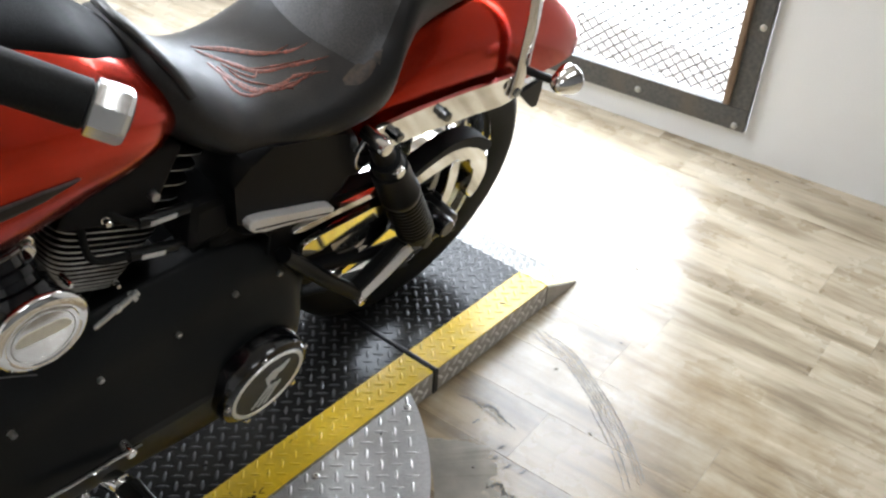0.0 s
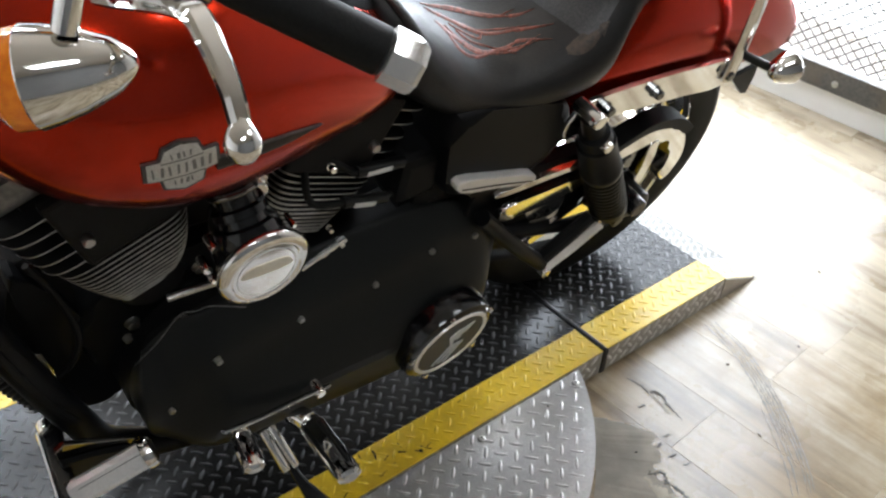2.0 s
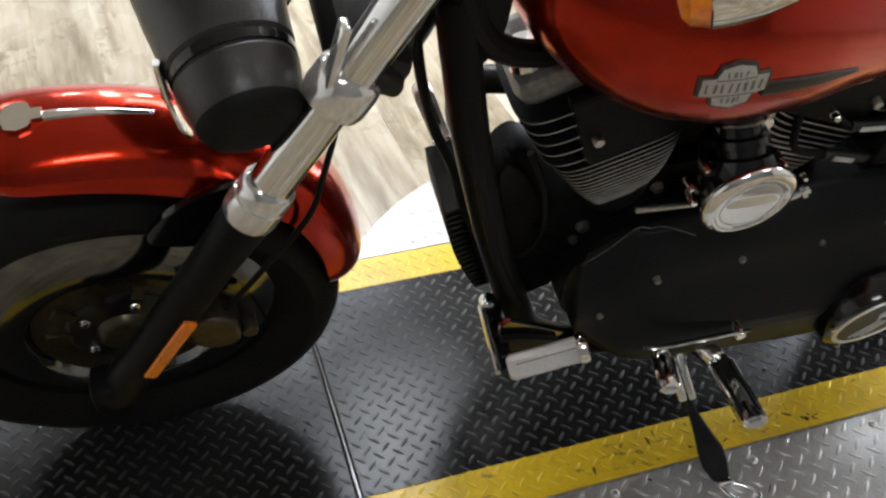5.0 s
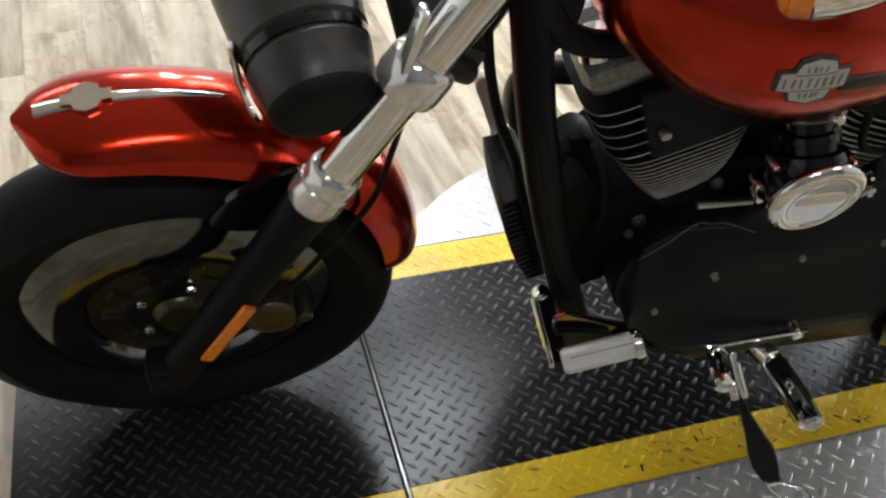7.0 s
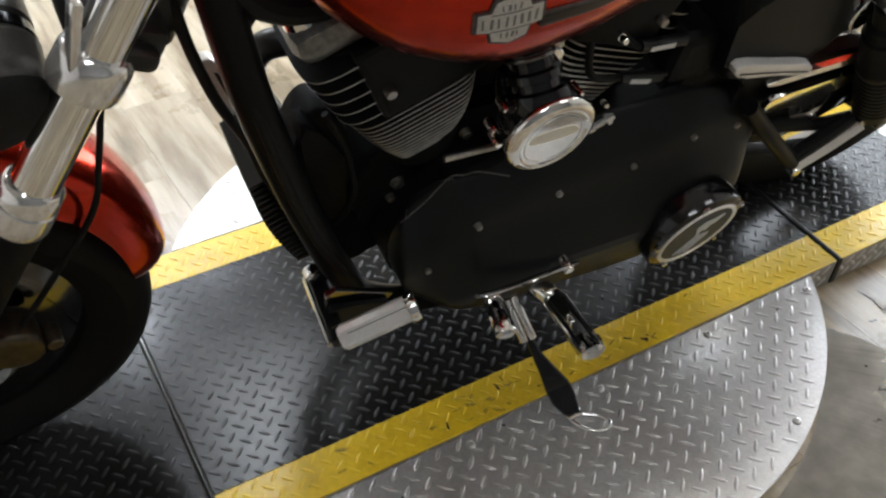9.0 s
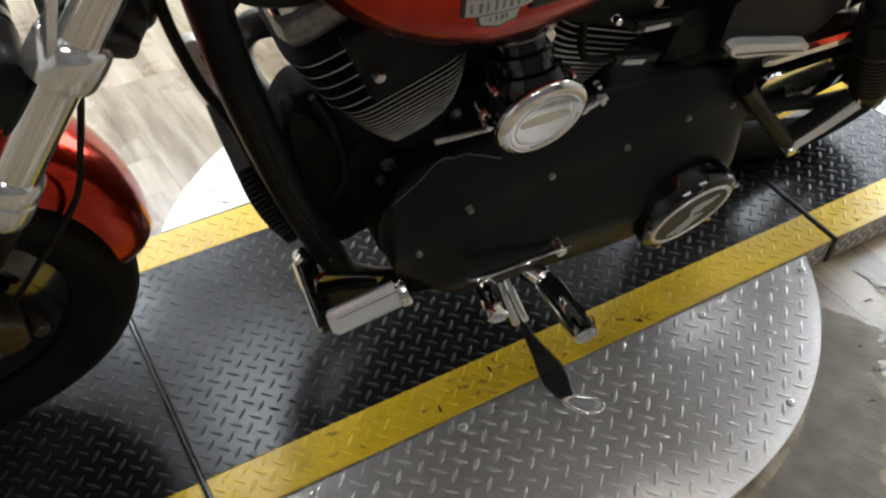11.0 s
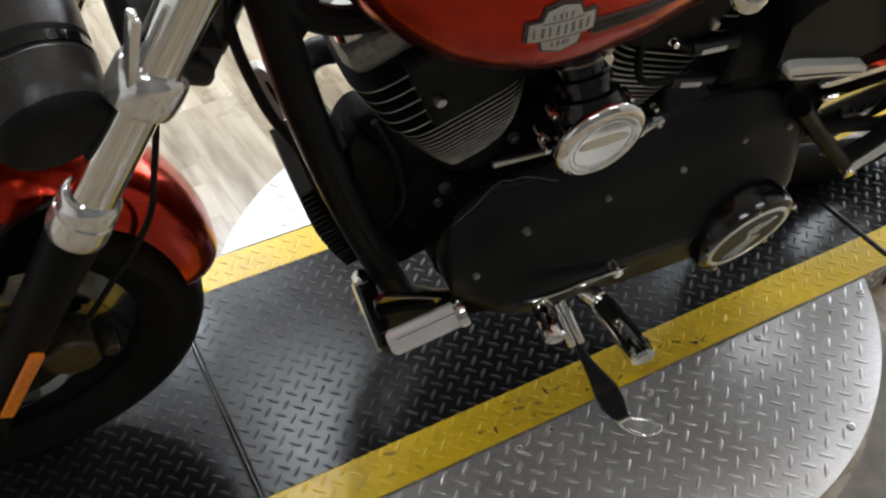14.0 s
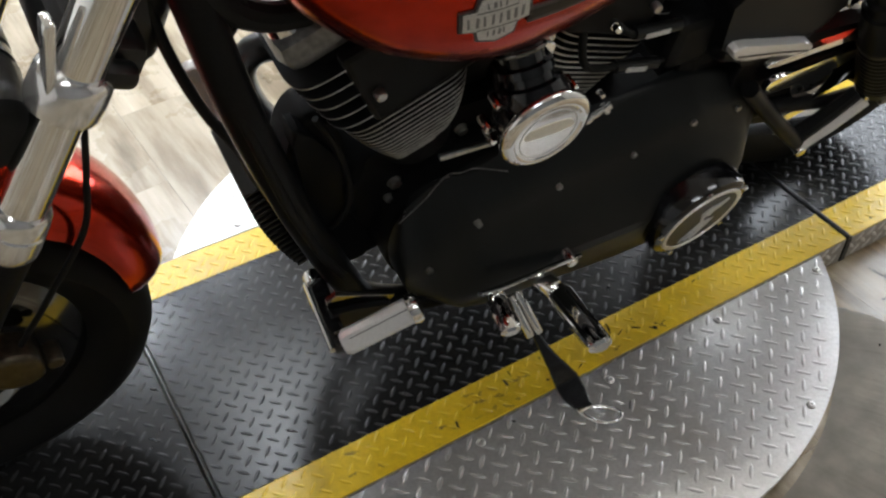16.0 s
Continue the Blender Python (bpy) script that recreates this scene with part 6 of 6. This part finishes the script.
box(bm, tuple(fw + turn3 @ Vector((0, 0.002, 0.002))), (0.030, 0.014, 0.010), 0.004, m=turn3.to_4x4())
part("stand_foot", bm, CHROME, sst, "chrome looped stand foot")

# cables, wires and hoses
def cable(name, pts, r, mat, label, n=8):
    return part(name, tube(bmesh.new(), pts, r, seg=10, n=n), mat, bike, label)


cable("clutch_cable", [(-0.50, -0.03, 0.90), (-0.515, -0.03, 0.815), (-0.511, -0.03, 0.766), (-0.498, -0.03, 0.703), (-0.477, -0.03, 0.631), (-0.446, -0.03, 0.555), (-0.425, -0.03, 0.48), (-0.39, -0.04, 0.40)], 0.0065, RUBBER, "black clutch cable")
cable("brake_line", [(-0.60, -0.075, 0.78), (-0.604, -0.08, 0.742), (-0.619, -0.08, 0.653), (-0.639, -0.08, 0.568), (-0.70, -0.082, 0.47), (-0.748, -0.088, 0.405)], 0.0038, RUBBER, "black front brake line")
cable("wiring_harness", [(-0.52, -0.05, 0.98), (-0.49, -0.055, 0.90), (-0.46, -0.06, 0.82), (-0.41, -0.05, 0.77), (-0.34, -0.05, 0.76)], 0.016, RUBBER, "black wiring harness beside the steering head")
cable("plug_lead", [(-0.02, -0.085, 0.65), (-0.012, -0.10, 0.595), (0.04, -0.101, 0.573), (0.10, -0.101, 0.555), (0.16, -0.09, 0.545)], 0.0055, RUBBER, "black spark plug lead")
cable("plug_lead", [(0.0, -0.08, 0.67), (0.05, -0.101, 0.627), (0.11, -0.101, 0.620), (0.17, -0.09, 0.60)], 0.0055, RUBBER, "black spark plug lead")
for (x0, z0), (x1, z1) in (((0.051, 0.570), (0.093, 0.557)), ((0.064, 0.6245), (0.108, 0.6205))):
    bm = bmesh.new()
    rod(bm, (x0 - 0.012, -0.101, z0 + 0.003), (x1 + 0.02, -0.101, z1 - 0.004), 0.0085, seg=14)
    part("lead_sleeve", bm, BLACK_SATIN, bike, "black lead sleeve with a pale printed bar")
    bm = bmesh.new()
    box(bm, ((x0 + x1) / 2, -0.1095, (z0 + z1) / 2), ((x1 - x0) * 0.9, 0.0016, 0.0075), m=Matrix.Rotation(math.atan2(z0 - z1, x1 - x0), 4, "Y"))
    part("printed_bar", bm, WHITE_PRINT, bike, "pale unreadable print")
bm = bmesh.new()
box(bm, (0.165, -0.07, 0.575), (0.08, 0.08, 0.09), 0.016)
part("coil_box", bm, BLACK_CAST, bike, "black ignition coil box")
bm = bmesh.new()
rod(bm, (-0.020, -0.112, 0.475), (0.044, -0.110, 0.502), 0.0042, seg=10)
lathe(bm, (0.010, -0.111, 0.4877), (0.044, -0.110, 0.502), [(0, 0.004), (0.001, 0.0062), (0.010, 0.0062), (0.012, 0.0045), (0.024, 0.005), (0.025, 0.004)], 10)
lathe(bm, (0.036, -0.110, 0.4986), (0.052, -0.109, 0.5053), [(0, 0.006), (0.001, 0.0095), (0.008, 0.0095), (0.009, 0.006), (0.014, 0.006), (0.015, 0.003)], 6)
part("horn_stud", bm, POLISHED_ALU, bike, "chrome stud beside the horn")
bm = bmesh.new()
rod(bm, (-0.213, -0.105, 0.513), (-0.140, -0.112, 0.518), 0.0048, seg=10)
part("pushrod_clip", bm, STEEL, bike, "dull steel bar under the horn")
bm = bmesh.new()
slab(bm, smooth2([(-0.165, 0.70), (-0.125, 0.715), (-0.095, 0.70), (-0.11, 0.655), (-0.15, 0.655)], 3), -0.125, -0.105, 0.004)
part("horn_bracket", bm, CHROME, bike, "chrome horn bracket")

bm = bmesh.new()
tube(bm, [(-0.30, 0.14, 0.52), (-0.355, 0.16, 0.505), (-0.372, 0.17, 0.45), (-0.345, 0.17, 0.36), (-0.27, 0.17, 0.26), (0.0, 0.18, 0.20), (0.5, 0.2, 0.22)], 0.021)
part("exhaust_pipe", bm, BLACK_SATIN, bike, "black exhaust pipe on the far side")
bm = bmesh.new()
tube(bm, [(-0.360, -0.055, 0.60), (-0.342, -0.06, 0.56), (-0.323, -0.06, 0.499), (-0.313, -0.06, 0.43), (-0.327, -0.06, 0.384), (-0.345, -0.055, 0.36)], 0.0045)
part("sensor_wire", bm, RUBBER, bike, "thin black wire beside the crankcase")
bm = bmesh.new()
rod(bm, (-0.395, -0.03, 0.77), (-0.375, -0.055, 0.71), 0.022, bevel=0.006)
part("coil_cover", bm, CHROME, bike, "chrome cover above the front cylinder head")
bm = bmesh.new()
slab(bm, [(-0.388, 0.352), (-0.375, 0.362), (-0.285, 0.302), (-0.292, 0.292), (-0.372, 0.262), (-0.384, 0.270)], -0.004, 0.004, 0.001, Matrix.Translation((0, -0.152, 0)))
tri = part("peg_plate", bm, SMOKED, bike, "polished triangular plate behind the forward peg")
# added overlay: paints the dark deck mirrored in the plate's lower part
part("plate_dark_reflection", slab(bmesh.new(), [(-0.385, 0.334), (-0.345, 0.322), (-0.300, 0.302), (-0.292, 0.290), (-0.372, 0.258), (-0.386, 0.266)], -0.166, -0.157, 0.001), BLACK_DEEP, tri, "black overlay for the plate's dark reflection")
bm = bmesh.new()
slab(bm, smooth2([(-0.800, 0.395), (-0.765, 0.408), (-0.738, 0.390), (-0.735, 0.348), (-0.765, 0.335), (-0.797, 0.355)], 3), -0.105, -0.066, 0.007)
rod(bm, (-0.722, -0.07, 0.355), (-0.722, -0.10, 0.355), 0.011, bevel=0.003)
part("brake_caliper", bm, BRONZE, bike, "brownish brake caliper behind the fork leg")

# inlays of the seat, laid on its surface
sbm = bmesh.new()
sbm.from_mesh(seat.data)
surface = BVHTree.FromBMesh(sbm)
sbm.free()


def on_seat(x, y, lift):
    hit_at, nrm, _, _ = surface.ray_cast(Vector((x, y, 1.2)), Vector((0, 0, -1)))
    return (hit_at + nrm * lift) if hit_at is not None else Vector((x, y, 0.8))


def ribbon(pts, w, lift=0.0012):
    bm = bmesh.new()
    line = glide([(x, y, 0) for x, y in pts], 10)
    rows = []
    for k, q in enumerate(line):
        d = (line[min(k + 1, len(line) - 1)] - line[max(k - 1, 0)]).normalized()
        f = k / (len(line) - 1)
        ww = w * (0.25 + 0.75 * math.sin(math.pi * min(1, f * 1.25 + 0.05)) if f < 0.75 else max(0.05, (1 - f) * 4 * 0.8))
        sd = Vector((-d.y, d.x, 0)) * ww * 0.5
        rows.append([bm.verts.new(on_seat(q.x + sd.x * t, q.y + sd.y * t, lift * (1.0 if abs(t) < 1 else 0.2))) for t in (-1, -0.4, 0.4, 1)])
    for r0, r1 in zip(rows, rows[1:]):
        for k in range(3):
            bm.faces.new((r0[k], r0[k + 1], r1[k + 1], r1[k]))
    return bm


FLAMES = [([(0.237, 0.056), (0.276, 0.040), (0.307, 0.009), (0.342, -0.021), (0.372, -0.032)], 0.007), ([(0.238, 0.038), (0.264, 0.004), (0.288, -0.028), (0.333, -0.046), (0.378, -0.070)], 0.008), ([(0.232, 0.011), (0.237, -0.020), (0.254, -0.059), (0.299, -0.065), (0.328, -0.065), (0.364, -0.087)], 0.008), ([(0.234, -0.012), (0.229, -0.055), (0.248, -0.068), (0.288, -0.066), (0.347, -0.078)], 0.006), ([(0.252, -0.012), (0.258, -0.036), (0.278, -0.054), (0.31, -0.081)], 0.005), ([(0.236, 0.045), (0.255, 0.020), (0.272, -0.012), (0.31, -0.030), (0.352, -0.050)], 0.005), ([(0.240, 0.0), (0.245, -0.035), (0.264, -0.060), (0.305, -0.074), (0.355, -0.071)], 0.006), ([(0.250, 0.004), (0.262, -0.020), (0.276, -0.036), (0.286, -0.022), (0.272, -0.008)], 0.004), ([(0.244, 0.050), (0.285, 0.025), (0.318, -0.006), (0.352, -0.014)], 0.004)]
for pts, w in FLAMES:
    for s in (1,):
        part("flame", ribbon([(x, y * s) for x, y in pts], w * 1.25), FLAME, seat, "faded red flame inlay")
bm = bmesh.new()
nx, ny2 = 14, 22
grid = []
for i in range(nx + 1):
    row = []
    for j in range(ny2 + 1):
        v = -1 + 2 * j / ny2
        u = i / nx
        y = 0.125 * v * (1 - 0.22 * u)
        x = 0.378 + 0.028 * v * v + u * (0.100 - 0.03 * v * v)
        edge = min(i, nx - i, j, ny2 - j) / 1.5
        row.append(bm.verts.new(on_seat(x, y, 0.0018 * min(1, edge) + 0.0002)))
    grid.append(row)
for i in range(nx):
    for j in range(ny2):
        bm.faces.new((grid[i][j], grid[i + 1][j], grid[i + 1][j + 1], grid[i][j + 1]))
part("worn_panel", bm, LEATHER_WORN, seat, "worn grey grained leather panel", angle=60)
# the raised welt round the nose of the seat, and a rubbed tan spot on its flank
welt = []
for y in (0.085, 0.06, 0.03, 0.0, -0.03, -0.06, -0.085, -0.100):
    x = 0.082 + 4.2 * y * y
    q = on_seat(x, y, 0.003)
    welt.append(tuple(q))
part("welt", tube(bmesh.new(), welt, 0.0065, seg=10), ROLL_LEATHER, seat, "shiny leather welt round the seat's nose")
part("rubbed_spot", ribbon([(0.372, -0.112), (0.395, -0.116), (0.418, -0.118), (0.435, -0.116)], 0.022, 0.0016), TAN, seat, "tan rubbed spot on the leather")
